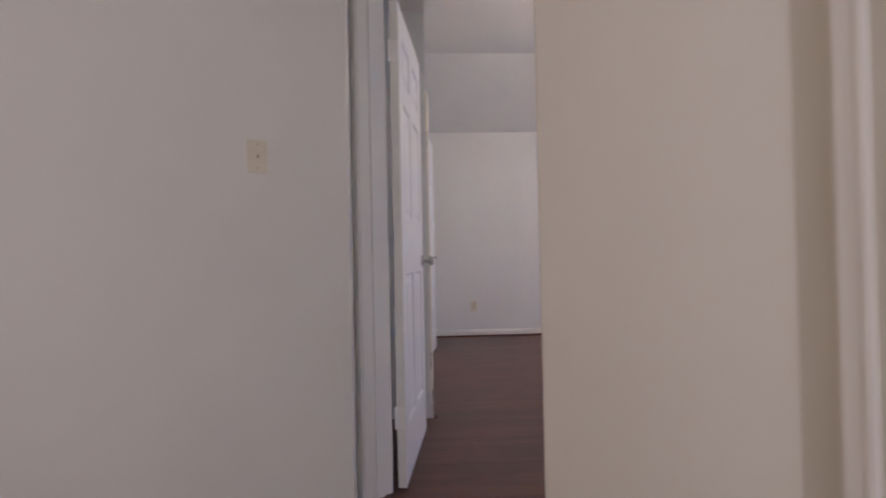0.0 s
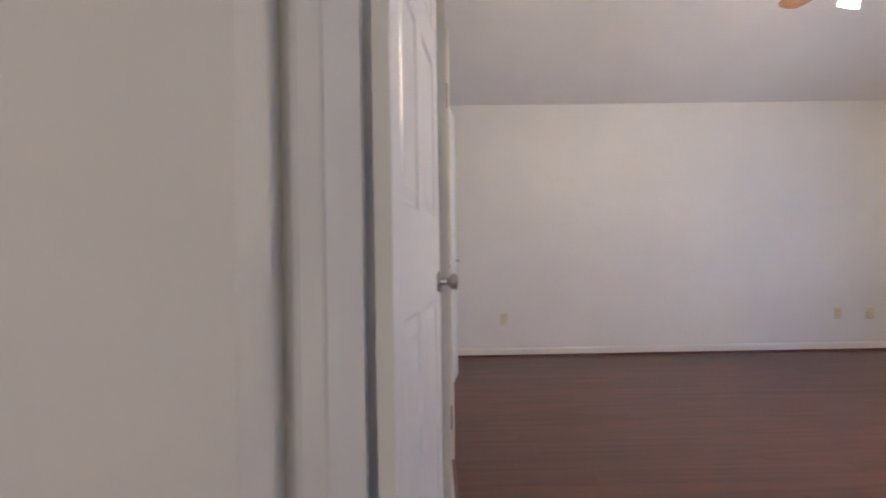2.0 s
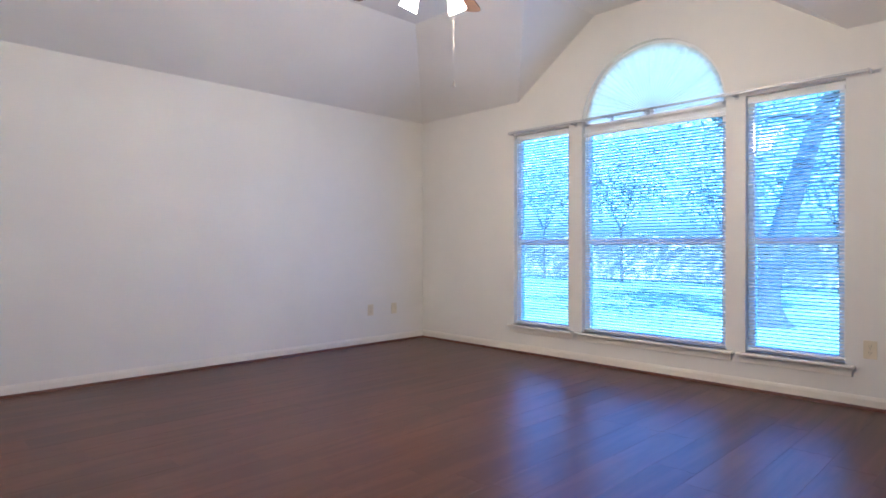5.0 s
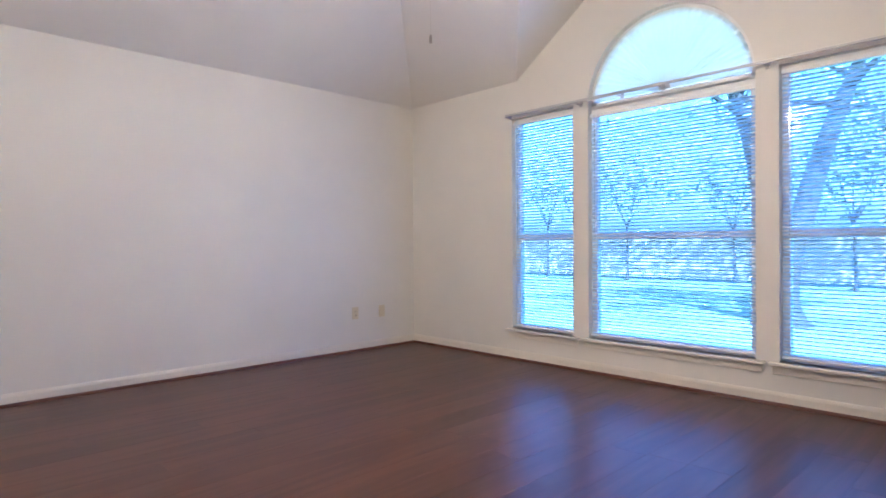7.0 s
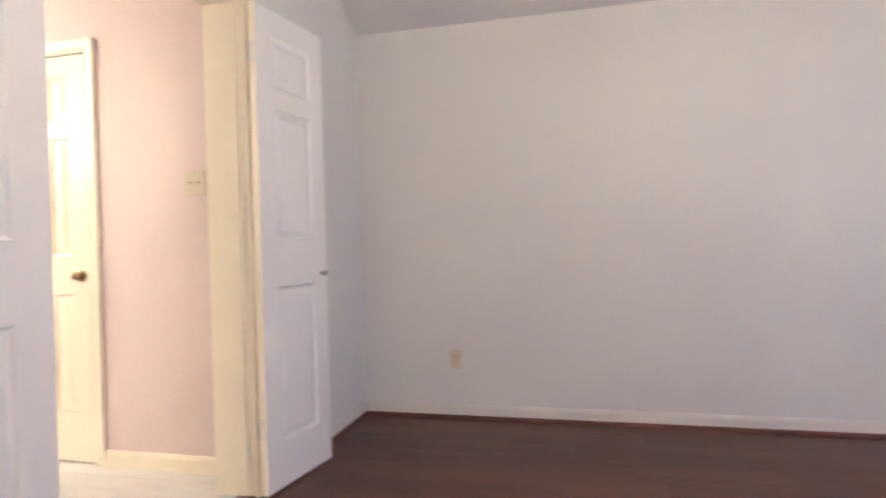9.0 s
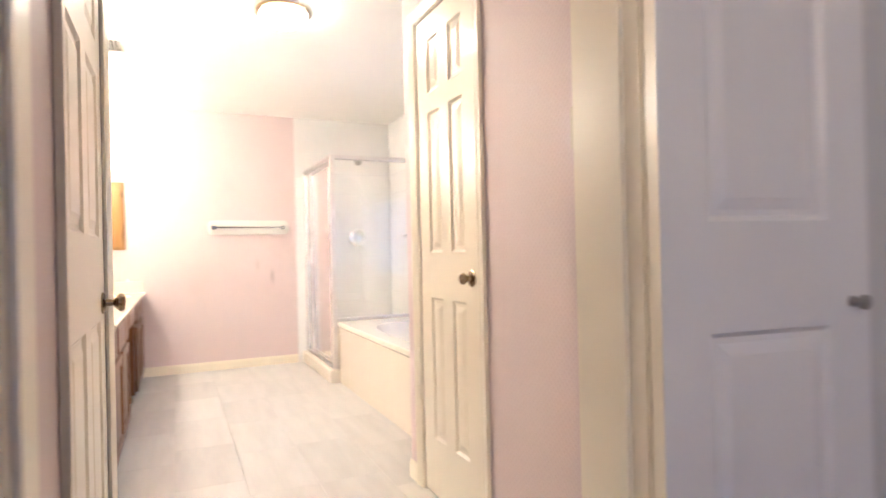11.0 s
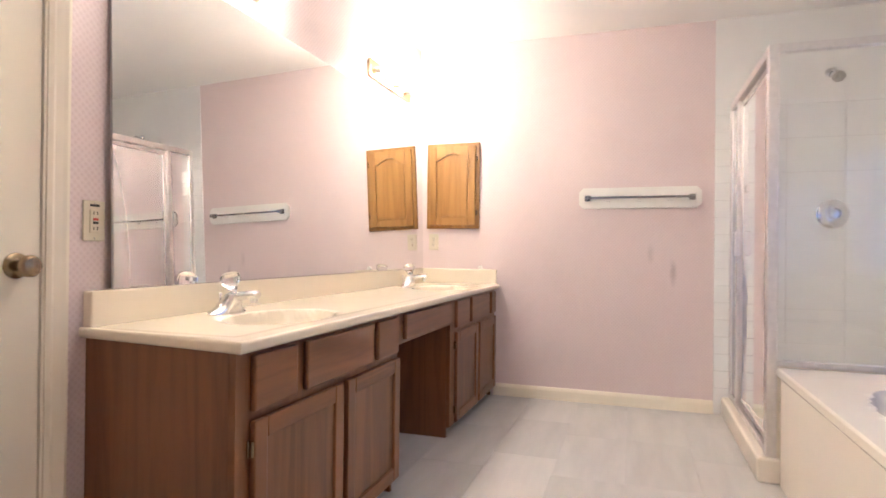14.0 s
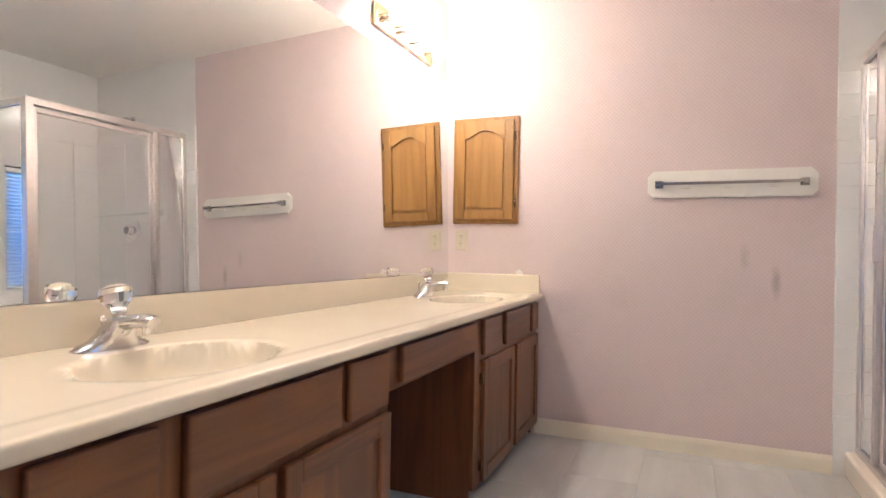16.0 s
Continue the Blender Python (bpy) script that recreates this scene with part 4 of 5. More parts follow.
def old_tree(x, y, label):
    """Thick trunk that flares at the ground and forks low, with a wide crown."""
    t = thing("tree", Matrix.Translation((x, y, -0.35)), label, "tree", "garden trees")
    side = Vector((0.716, -0.698, 0))
    rng = random.Random(12)
    bm = newbm()
    limb(bm, [(0, 0, -0.05), (0, 0, 0.1), (0, 0, 0.35), (0, 0, 0.75), (0, 0, 1.05)], [0.55, 0.38, 0.27, 0.27, 0.33])
    ends = []
    for path, rad in (([(0.05, 0.9), (-0.20, 1.5), (-0.32, 2.4), (-0.55, 3.4), (-1.1, 4.6)], [0.20, 0.19, 0.17, 0.14, 0.07]),
                      ([(0.05, 0.9), (0.28, 1.5), (0.55, 2.4), (0.90, 3.4), (1.5, 4.8)], [0.20, 0.19, 0.17, 0.14, 0.07])):
        pts = [side * a + Vector((0.02, 0.02, z)) for a, z in path]
        limb(bm, pts, rad)
        for k in range(7):
            p = pts[3].lerp(pts[4], k / 6)
            a = rng.uniform(0, 2 * math.pi)
            e = p + Vector((math.cos(a) * rng.uniform(1.2, 2.6), math.sin(a) * rng.uniform(1.2, 2.6), rng.uniform(0.1, 1.2)))
            limb(bm, [p, p.lerp(e, 0.5) + Vector((0, 0, 0.15)), e], [0.06, 0.04, 0.015], 7)
            ends += [p.lerp(e, 0.6), e, e]
    part("trunk", bm, M_BARK, t, "rough grey trunk that forks low", True)
    vs, fs = [], []
    for i in range(3600):
        c = rng.choice(ends) + Vector((rng.gauss(0, 0.5), rng.gauss(0, 0.5), rng.gauss(0, 0.25)))
        u = Vector((rng.uniform(-1, 1), rng.uniform(-1, 1), rng.uniform(-0.6, 0.6))).normalized()
        w_ = u.orthogonal().normalized()
        q0, r = len(vs), 0.085 * rng.uniform(0.65, 1.4)
        vs += [c - u * r, c + w_ * r * 0.45, c + u * r, c - w_ * r * 0.45]
        fs.append((q0, q0 + 1, q0 + 2, q0 + 3))
    me = bpy.data.meshes.new("crown")
    me.from_pydata(vs, [], fs)
    me.materials.append(M_LEAF)
    cr = new("crown", me)
    cr.parent = t
    return t


old_tree(11.33, -1.55, "old garden tree with a thick forked grey trunk")
for x, y, h, cr in ((20.5, 6.2, 4.6, 2.6), (21.0, 2.6, 4.2, 2.5), (20.2, -0.9, 4.4, 2.6), (20.8, 10.0, 4.8, 2.6), (19.8, 14.0, 5.2, 2.7), (20.6, -4.6, 4.6, 2.5)):
    tree(x, y, h, 0.05, (0.15, 0.1), "leafy tree by the fence at the end of the lawn", cr, 1700, 0.13)
fence = thing("garden_fence", Matrix.Translation((22, 0, -0.35)), "weathered board fence at the end of the lawn", "fence")
bm = newbm()
box(bm, (0, 0, 0.05), (0.02, 0.1445, 1.80))
brd = mesh_from("board", bm, M_FENCE)
for k in range(200):
    o = new("board", brd)
    o.parent = fence
    o.location = (0, -8 + k * 0.145, 0)
# ---- vanity ----
FYV = -2.39


def drawer_front(parent, x0, x1, z0, z1):
    bm = newbm()
    box(bm, (x0, FYV, z0), (x1, FYV + 0.018, z1), 0.006)
    part("drawer_front", bm, M_OAKH, parent)


def oak_door(parent, x0, x1, z0, z1, hinge_at):
    d = new("door")
    d.parent = parent
    fw = 0.055
    y0, y1 = FYV + 0.001, FYV + 0.019
    for a, b_ in ((x0, x0 - fw), (x1 + fw, x1)):
        bm = newbm()
        box(bm, (a, y0, z0), (b_, y1, z1), 0.004)
        part("stile", bm, M_OAK, d)
    for a, b_ in ((z0, z0 + fw), (z1 - fw, z1)):
        bm = newbm()
        box(bm, (x0 - fw, y0, a), (x1 + fw, y1, b_), 0.004)
        part("rail", bm, M_OAKH, d)
    bm = newbm()
    box(bm, (x0 - fw, y0, z0 + fw), (x1 + fw, y0 + 0.009, z1 - fw))
    part("panel", bm, M_OAK, d)
    for z in (z0 + 0.07, z1 - 0.07):
        bm = newbm()
        s = 1 if hinge_at == x0 else -1
        box(bm, (hinge_at + s * 0.012, FYV, z - 0.022), (hinge_at, FYV + 0.006, z + 0.022), 0.002)
        cyl(bm, (hinge_at + s * 0.002, FYV + 0.012, z - 0.02), (hinge_at + s * 0.002, FYV + 0.012, z + 0.02), 0.004, seg=8)
        part("hinge", bm, M_BRASS, d, "dark exposed hinge", True)


def cabinet(x0, x1, drawers, doors, label):
    c = thing("vanity_cabinet", Matrix(), label, "cabinet", "vanity cabinets")
    bm = newbm()
    t = 0.018
    sk = 0.062 if x0 > -3 else 0.0
    prism(bm, ((x0, FYV - 0.0205), (x0 - t, FYV - 0.0205), (x0 - t - sk, VY + 0.002), (x0 - sk, VY + 0.002)), "z", 0.0, 0.732)
    part("side_panel", bm, M_OAK, c)
    bm = newbm()
    box(bm, (x1 + t, FYV - 0.02, 0.0), (x1, VY + 0.002, 0.732))
    part("side_panel", bm, M_OAK, c)
    bm = newbm()
    box(bm, (x0, FYV - 0.02, 0.055), (x1, FYV, 0.732))
    part("face_frame", bm, M_OAK, c)
    bm = newbm()
    box(bm, (x0 - t, FYV - 0.08, 0.0), (x1 + t, FYV - 0.065, 0.055))
    part("toe_kick", bm, M_OAKH, c)
    for a, b_ in drawers:
        drawer_front(c, a, b_, 0.575, 0.720)
    for a, b_, hg in doors:
        oak_door(c, a, b_, 0.065, 0.552, hg)
    return c


cabinet(-2.33, -3.355, ((-2.385, -2.582), (-2.635, -3.096), (-3.133, -3.332)), ((-2.385, -2.860, -2.385), (-2.890, -3.345, -3.345)), "reddish oak sink cabinet with two panelled doors")
cabinet(-4.075, BX + 0.003, ((-4.150, -4.385), (-4.455, -4.890), (-4.945, -5.070)), ((-4.150, -4.600, -4.150), (-4.640, -5.070, -5.070)), "reddish oak sink cabinet beside the end wall")
k = thing("knee_space_cabinet", Matrix(), "oak drawer unit spanning the knee space", "cabinet")
bm = newbm()
box(bm, (-3.356, FYV - 0.02, 0.600), (-4.074, FYV, 0.732))
part("apron", bm, M_OAKH, k)
bm = newbm()
box(bm, (-3.411, FYV + 0.0, 0.615), (-4.045, FYV + 0.018, 0.722), 0.006)
part("drawer_front", bm, M_OAKH, k)

# countertop with two moulded bowls
BASINS = ((-2.85, -2.605), (-4.57, -2.605))


def top_z(x, y):
    z = 0.765
    d = min(-2.362 - y, -2.311 - x)
    z -= 0.0022 * min(1.0, max(0.0, (d - 0.055) / 0.022))
    for cx, cy in BASINS:
        a = math.atan2((y - cy) / 0.158, (x - cx) / 0.225)
        r = math.sqrt(((x - cx) / 0.225) ** 2 + ((y - cy) / 0.158) ** 2) * (1 - 0.012 * math.cos(10 * a))
        if r < 1:
            z -= 0.130 * (1 - r * r) ** 0.55
        elif r < 1.12:
            z -= 0.004 * (1.12 - r) / 0.12
    return z


counter = thing("countertop", Matrix(), "glossy cream cultured-marble top with two moulded oval bowls", "countertop")
bm = newbm()
X0, X1, Y0, Y1 = -2.311, BX + 0.002, -2.362, VY + 0.002
nx, ny = 240, 52


def top_pt(i, j):
    y = Y0 + (Y1 - Y0) * j / ny
    xs = X0 - 0.066 * j / ny          # the end runs slightly askew
    x = xs + (X1 - xs) * i / nx
    return (x, y, top_z(x, y))


grid = [[bm.verts.new(top_pt(i, j)) for j in range(ny + 1)] for i in range(nx + 1)]
for i in range(nx):
    for j in range(ny):
        bm.faces.new((grid[i][j], grid[i + 1][j], grid[i + 1][j + 1], grid[i][j + 1]))
# rounded bullnose along the end and the front
rim = [(grid[0][j], (1, 0)) for j in range(ny, 0, -1)] + [(grid[0][0], (0.8, 0.8))] + [(grid[i][0], (0, 1)) for i in range(1, nx + 1)]
prev = [v for v, o in rim]
for out, z in ((0.004, 0.7640), (0.007, 0.7615), (0.0085, 0.757), (0.0085, 0.743), (0.006, 0.737), (0.001, 0.734), (-0.012, 0.733)):
    row = [bm.verts.new((v.co.x + o[0] * out, v.co.y + o[1] * out, z)) for v, o in rim]
    for i in range(len(row) - 1):
        bm.faces.new((prev[i], prev[i + 1], row[i + 1], row[i]))
    prev = row
bmesh.ops.recalc_face_normals(bm, faces=bm.faces)
part("top", bm, M_COUNTER, counter, "", True)
bm = newbm()
box(bm, (-2.380, VY + 0.001, 0.760), (BX + 0.002, VY + 0.036, 0.866), 0.005)
part("backsplash", bm, M_COUNTER, counter)
bm = newbm()
box(bm, (BX + 0.001, VY + 0.037, 0.760), (BX + 0.021, -2.373, 0.866), 0.004)
part("side_splash", bm, M_COUNTER, counter)
for cx, cy in BASINS:
    bm = newbm()
    lathe(bm, ((0.0, 0.0), (0.022, 0.001), (0.024, -0.002)), Matrix.Translation((cx, cy, 0.6345)), 20)
    part("drain", bm, M_CHROME, counter, "chrome drain", True)


def faucet(x, label):
    f = thing("faucet", Matrix.Translation((x, -2.835, 0.7605)) @ Matrix.Scale(1.15, 4), label, "faucet", "vanity faucets")
    bm = newbm()
    n = 28
    rings = []
    for sx, sy, z, oy in ((0.084, 0.032, 0, 0), (0.084, 0.032, 0.005, 0), (0.072, 0.031, 0.011, 0.002), (0.046, 0.034, 0.021, 0.006), (0.034, 0.035, 0.034, 0.012), (0.029, 0.034, 0.048, 0.020), (0.026, 0.029, 0.060, 0.027), (0.014, 0.015, 0.067, 0.030)):
        rings.append([bm.verts.new((sx * math.cos(2 * math.pi * i / n), oy + sy * math.sin(2 * math.pi * i / n), z)) for i in range(n)])
    for a, b_ in zip(rings, rings[1:]):
        for i in range(n):
            bm.faces.new((a[i], a[(i + 1) % n], b_[(i + 1) % n], b_[i]))
    bm.faces.new(rings[0]), bm.faces.new(rings[-1])
    part("base", bm, M_CHROME, f, "chrome base and body", True)
    bm = newbm()
    path = ((0.01, 0.042), (0.035, 0.050), (0.058, 0.056), (0.082, 0.059), (0.104, 0.060), (0.112, 0.057))
    prev = None
    for i, (py, pz) in enumerate(path):
        rr = 0.024 - 0.0018 * i
        ring = [bm.verts.new((rr * math.cos(2 * math.pi * j / 14), py + 0.25 * rr * math.sin(2 * math.pi * j / 14), pz + rr * 0.75 * math.sin(2 * math.pi * j / 14))) for j in range(14)]
        if prev:
            for j in range(14):
                bm.faces.new((prev[j], prev[(j + 1) % 14], ring[(j + 1) % 14], ring[j]))
        prev = ring
    bm.faces.new(prev)
    cyl(bm, (0, 0.098, 0.056), (0, 0.098, 0.036), 0.011, 0.010, 14)
    part("spout", bm, M_CHROME, f, "", True)
    bm = newbm()
    lathe(bm, ((0.011, 0.0), (0.013, 0.012), (0.010, 0.018)), Matrix.Translation((0, 0.024, 0.060)) @ Matrix.Rotation(radians(16), 4, "X"), 18)
    part("stem", bm, M_CHROME, f, "", True)
    bm = newbm()
    prof = ((0.013, 0), (0.016, 0.012), (0.028, 0.026), (0.032, 0.038), (0.029, 0.050), (0.018, 0.057), (0.0, 0.059))
    lathe(bm, prof, Matrix.Translation((0, 0.021, 0.070)) @ Matrix.Rotation(radians(16), 4, "X"), 14)
    part("handle", bm, M_ACRYL, f, "clear faceted acrylic knob")
    bm = newbm()
    cyl(bm, (-0.0, -0.026, 0.012), (0, -0.026, 0.055), 0.003, seg=8)
    ball(bm, (0, -0.026, 0.058), 0.006, u=10, v=8)
    part("lift_rod", bm, M_CHROME, f, "", True)


faucet(-2.855, "chrome faucet with a clear acrylic knob")
faucet(-4.57, "chrome faucet with a clear acrylic knob near the end wall")

# wide mirror leaning from the backsplash to the wall
mir = thing("wall_mirror", Matrix(), "wide frameless mirror resting on the backsplash", "mirror")
bm = newbm()
prism(bm, ((VY + 0.0285, 0.868), (VY + 0.0345, 0.868), (VY + 0.008, 1.925), (VY + 0.002, 1.925)), "x", -2.452, BX + 0.004)
part("glass", bm, M_MIRROR, mir)
bm = newbm()
prism(bm, ((VY + 0.0275, 0.867), (VY + 0.0355, 0.867), (VY + 0.009, 1.926), (VY + 0.0015, 1.926)), "x", -2.4508, -2.4522)
part("edge_strip", bm, M_NICKEL, mir, "thin dull metal edge")


def light_bar(x0, x1, label):
    b = thing("vanity_light", Matrix.Translation(((x0 + x1) / 2, VY, 2.055)), label, "wall light", "vanity lights")
    w = x0 - x1
    bm = newbm()
    box(bm, (-w / 2, 0.001, -0.055), (w / 2, 0.022, 0.055), 0.006)
    part("back_plate", bm, M_BARPL, b, "polished brass-toned plate")
    for i in range(4):
        x = -w / 2 + w * (i + 0.5) / 4
        bm = newbm()
        cyl(bm, (x, 0.022, 0), (x, 0.060, 0), 0.019, 0.021, 18)
        part("socket", bm, M_NICKEL, b, "", True)
        bm = newbm()
        ball(bm, (x, 0.098, 0), 0.040)
        part("bulb", bm, M_BULB, b, "glowing round bulb", True)


M_BARPL = plain("brass_plate", (0.62, 0.50, 0.30), 0.2, 1.0, 0.06, 20)
light_bar(-2.53, -3.16, "brass strip light with four glowing bulbs above the mirror")
light_bar(-4.20, -4.84, "brass strip light with four glowing bulbs in the corner")

# medicine cabinet with an arched panel
mc = thing("medicine_cabinet", Matrix.Translation((BX, -2.694, 1.451)) @ Matrix.Rotation(radians(-90), 4, "Z"), "honey oak medicine cabinet with an arched door panel", "cabinet")
bm = newbm()
box(bm, (-0.194, 0.001, -0.302), (0.194, 0.019, 0.302), 0.004)
part("face_frame", bm, M_HONEY, mc)
d = new("door")
d.parent = mc
bm = newbm()
w2, h2, f2 = 0.170, 0.278, 0.052
for a, b_ in ((-w2, -w2 + f2), (w2 - f2, w2)):
    box(bm, (a, 0.020, -h2), (b_, 0.038, h2), 0.004)
part("stile", bm, M_HONEY, d)
bm = newbm()
box(bm, (-w2 + f2, 0.020, -h2), (w2 - f2, 0.038, -h2 + f2), 0.003)
part("rail", bm, M_HONEY, d)
bm = newbm()
half = w2 - f2
pts = [(-half, h2), (-half, h2 - 0.100)]
for i in range(21):
    u = -1 + 2 * i / 20
    pts.append((half * u * 0.999, h2 - 0.100 + 0.048 * (0.5 + 0.5 * math.cos(math.pi * u)) ** 0.8))
pts.append((half, h2 - 0.100))
pts.append((half, h2))
prism(bm, pts[:2] + pts[3:-3] + pts[-2:], "y", 0.020, 0.038)
part("rail", bm, M_HONEY, d, "arched top rail")
bm = newbm()
box(bm, (-half, 0.0195, -h2 + f2), (half, 0.0225, h2 - 0.045))
fld = half - 0.012
apts = [(-fld, -h2 + f2 + 0.012), (fld, -h2 + f2 + 0.012)] + [(fld * (1 - i / 10), h2 - 0.114 + 0.048 * (0.5 + 0.5 * math.cos(math.pi * (1 - i / 10))) ** 0.8) for i in range(21)]
prism(bm, apts, "y", 0.0225, 0.030)
part("panel", bm, M_HONEY, d)
for z in (-0.19, 0.19):
    bm = newbm()
    box(bm, (-w2 - 0.012, 0.019, z - 0.02), (-w2, 0.025, z + 0.02), 0.002)
    cyl(bm, (-w2 - 0.002, 0.030, z - 0.02), (-w2 - 0.002, 0.030, z + 0.02), 0.004, seg=8)
    part("hinge", bm, M_BRASS, d, "small brass hinge", True)

# towel bar on a white backing plate
tb = thing("towel_bar", Matrix.Translation((BX, -1.446, 1.345)) @ Matrix.Rotation(radians(-90), 4, "Z"), "chrome towel bar on a clipped-corner white plate", "towel bar")
bm = newbm()
w2, h2, c = 0.374, 0.068, 0.028
prism(bm, ((-w2 + c, -h2), (w2 - c, -h2), (w2, -h2 + c), (w2, h2 - c), (w2 - c, h2), (-w2 + c, h2), (-w2, h2 - c), (-w2, -h2 + c)), "y", 0.001, 0.020)
es = [e for e in bm.edges if all(v.co.y > 0.019 for v in e.verts)]
bmesh.ops.bevel(bm, geom=es, offset=0.005, segments=2, affect="EDGES")
part("backing_plate", bm, M_CERAMIC, tb, "white plate with clipped corners")
for x in (-0.318, 0.318):
    bm = newbm()
    box(bm, (x - 0.019, 0.020, -0.019), (x + 0.019, 0.028, 0.019), 0.002)
    box(bm, (x - 0.012, 0.026, -0.012), (x + 0.012, 0.072, 0.012), 0.002)
    part("post", bm, M_TARN, tb)
bm = newbm()
box(bm, (-0.318, 0.052, -0.007), (0.318, 0.066, 0.007), 0.001)
part("bar", bm, M_TARN, tb)
for x in (-0.19, 0.0, 0.19):
    bm = newbm()
    box(bm, (x - 0.016, 0.020, -0.022), (x + 0.016, 0.036, -0.012), 0.003)
    part("hook", bm, M_CERAMIC, tb, "small white moulded hook")
# small shell dish left on the side splash
bm = newbm()
prism(bm, ((0, 0), (0.022, 0.0), (0.018, 0.012), (0.008, 0.026), (0.002, 0.028), (-0.012, 0.020), (-0.020, 0.008)), "x", -0.006, 0.006)
bm.transform(Matrix.Translation((BX + 0.011, -2.49, 0.866)))
tagged(part("hook_cap", bm, M_CERAMIC), "small white plastic hook on the side splash", "hook")

# ---- shower and tub ----
SX, SY, ST = -3.99, -0.90, 1.900
bm = newbm()
box(bm, (BX, -1.0, -0.01), (BX + 0.004, 0, H))
setting("shower_wall_end", bm, M_TILEBASE, "white backing of the shower end wall", "wall")
TW, TH = 0.305, 0.203


def tiled(name, m, w, h, label):
    """Tiles on a wall: local x along, z up, y out."""
    s = tagged(thing(name, m, label, "wall tiles"), kind="structure")
    bm = newbm()
    box(bm, (0.0015, 0, 0.0015), (TW - 0.0015, 0.006, TH - 0.0015))
    full = mesh_from("tile", bm, M_TILE)
    nx_, nz = int(w / TW), int(h / TH)
    for i in range(nx_ + 1):
        for j in range(nz + 1):
            x1, z1 = min(TW, w - i * TW), min(TH, h - j * TH)
            if x1 < 0.02 or z1 < 0.02:
                continue
            if x1 >= TW - 1e-6 and z1 >= TH - 1e-6:
                o = new("tile", full)
            else:
                bm = newbm()
                box(bm, (0.0015, 0, 0.0015), (x1 - 0.0015, 0.006, z1 - 0.0015))
                o = new("tile", mesh_from("tile", bm, M_TILE))
            o.parent = s
            o.location = (i * TW, 0, j * TH)
    return s


tiled("shower_tiles_end", Matrix.Translation((BX + 0.004, 0, 0.06)) @ Matrix.Rotation(radians(-90), 4, "Z"), 0.90, 1.86, "glossy white tiles on the shower end wall")
tiled("shower_tiles_back", Matrix.Translation((SX + 0.02, 0, 0.06)) @ Matrix.Rotation(radians(180), 4, "Z"), 1.09, 1.86, "glossy white tiles on the shower back wall")
bm = newbm()
for j in range(18):
    box(bm, (BX + 0.004, -1.0, 0.06 + j * 0.105), (BX + 0.013, -0.902, 0.06 + j * 0.105 + 0.104), 0.0015)
setting("tile_border", bm, M_TILE, "column of white bullnose edging tiles", "trim")

sh = thing("shower_enclosure", Matrix(), "framed glass shower enclosure with aluminium rails", "shower")


def bar(name, lo, hi, mat=M_ALU):
    bm = newbm()
    box(bm, lo, hi, 0.003)
    return part(name, bm, mat, sh)


ZB = 0.115
bar("corner_post", (SX - 0.022, SY - 0.022, ZB), (SX + 0.022, SY + 0.022, ST))
bar("wall_channel", (BX + 0.012, SY - 0.014, ZB), (BX + 0.040, SY + 0.014, ST))
bar("top_rail", (SX - 0.022, SY - 0.018, ST - 0.04), (BX + 0.040, SY + 0.018, ST))
bar("bottom_rail", (SX - 0.022, SY - 0.016, ZB), (BX + 0.040, SY + 0.016, ZB + 0.025))
bar("mullion", (-4.80, SY - 0.015, ZB + 0.025), (-4.835, SY + 0.015, ST - 0.04))
bar("side_rail", (SX - 0.018, SY + 0.022, ST - 0.035), (SX + 0.018, -0.007, ST))
bar("side_sill", (SX - 0.016, SY + 0.022, 0.508), (SX + 0.016, -0.007, 0.532))
for n, lo, hi in (("door_frame_side", (SX - 0.030, SY + 0.004, ZB + 0.03), (SX - 0.055, SY + 0.022, ST - 0.05)),
                  ("door_frame_side", (-4.775, SY + 0.004, ZB + 0.03), (-4.797, SY + 0.022, ST - 0.05)),
                  ("door_frame_top", (SX - 0.055, SY + 0.004, ST - 0.075), (-4.775, SY + 0.022, ST - 0.05)),
                  ("door_frame_bottom", (SX - 0.055, SY + 0.004, ZB + 0.03), (-4.775, SY + 0.022, ZB + 0.055))):
    bar(n, lo, hi)
for lo, hi in (((SX - 0.05, SY + 0.011, ZB + 0.05), (-4.78, SY + 0.015, ST - 0.07)), ((-4.835, SY - 0.002, ZB + 0.02), (BX + 0.02, SY + 0.002, ST - 0.03)), ((SX - 0.002, SY + 0.02, 0.53), (SX + 0.002, -0.01, ST - 0.03))):
    o = bar("glass_panel", lo, hi, M_GLASS)
    o.visible_shadow = False
bm = newbm()
box(bm, (-4.785, SY - 0.030, 0.98), (-4.800, SY + 0.004, 1.12), 0.003)
part("handle", bm, M_ALU, sh, "small metal door pull")
bm = newbm()
box(bm, (-4.778, SY - 0.024, 1.34), (-4.800, SY - 0.002, 1.38), 0.002)
part("latch", bm, M_ALU, sh, "small metal latch")
bm = newbm()
box(bm, (SX + 0.03, SY - 0.055, 0.0), (BX + 0.004, SY + 0.05, 0.112), 0.012)
tagged(part("shower_curb", bm, M_TUB), "cream shower curb under the glass door", "curb")
bm = newbm()
box(bm, (SX, SY + 0.05, 0.0), (BX + 0.004, 0, 0.05))
tagged(part("shower_pan", bm, M_TUB), "cream shower floor pan", "shower pan")
bm = newbm()
box(bm, (SX + 0.016, SY + 0.02, 0.0), (SX - 0.016, 0, 0.508))
setting("shower_tub_wall", bm, M_TUB, "cream low wall between tub and shower", "wall")

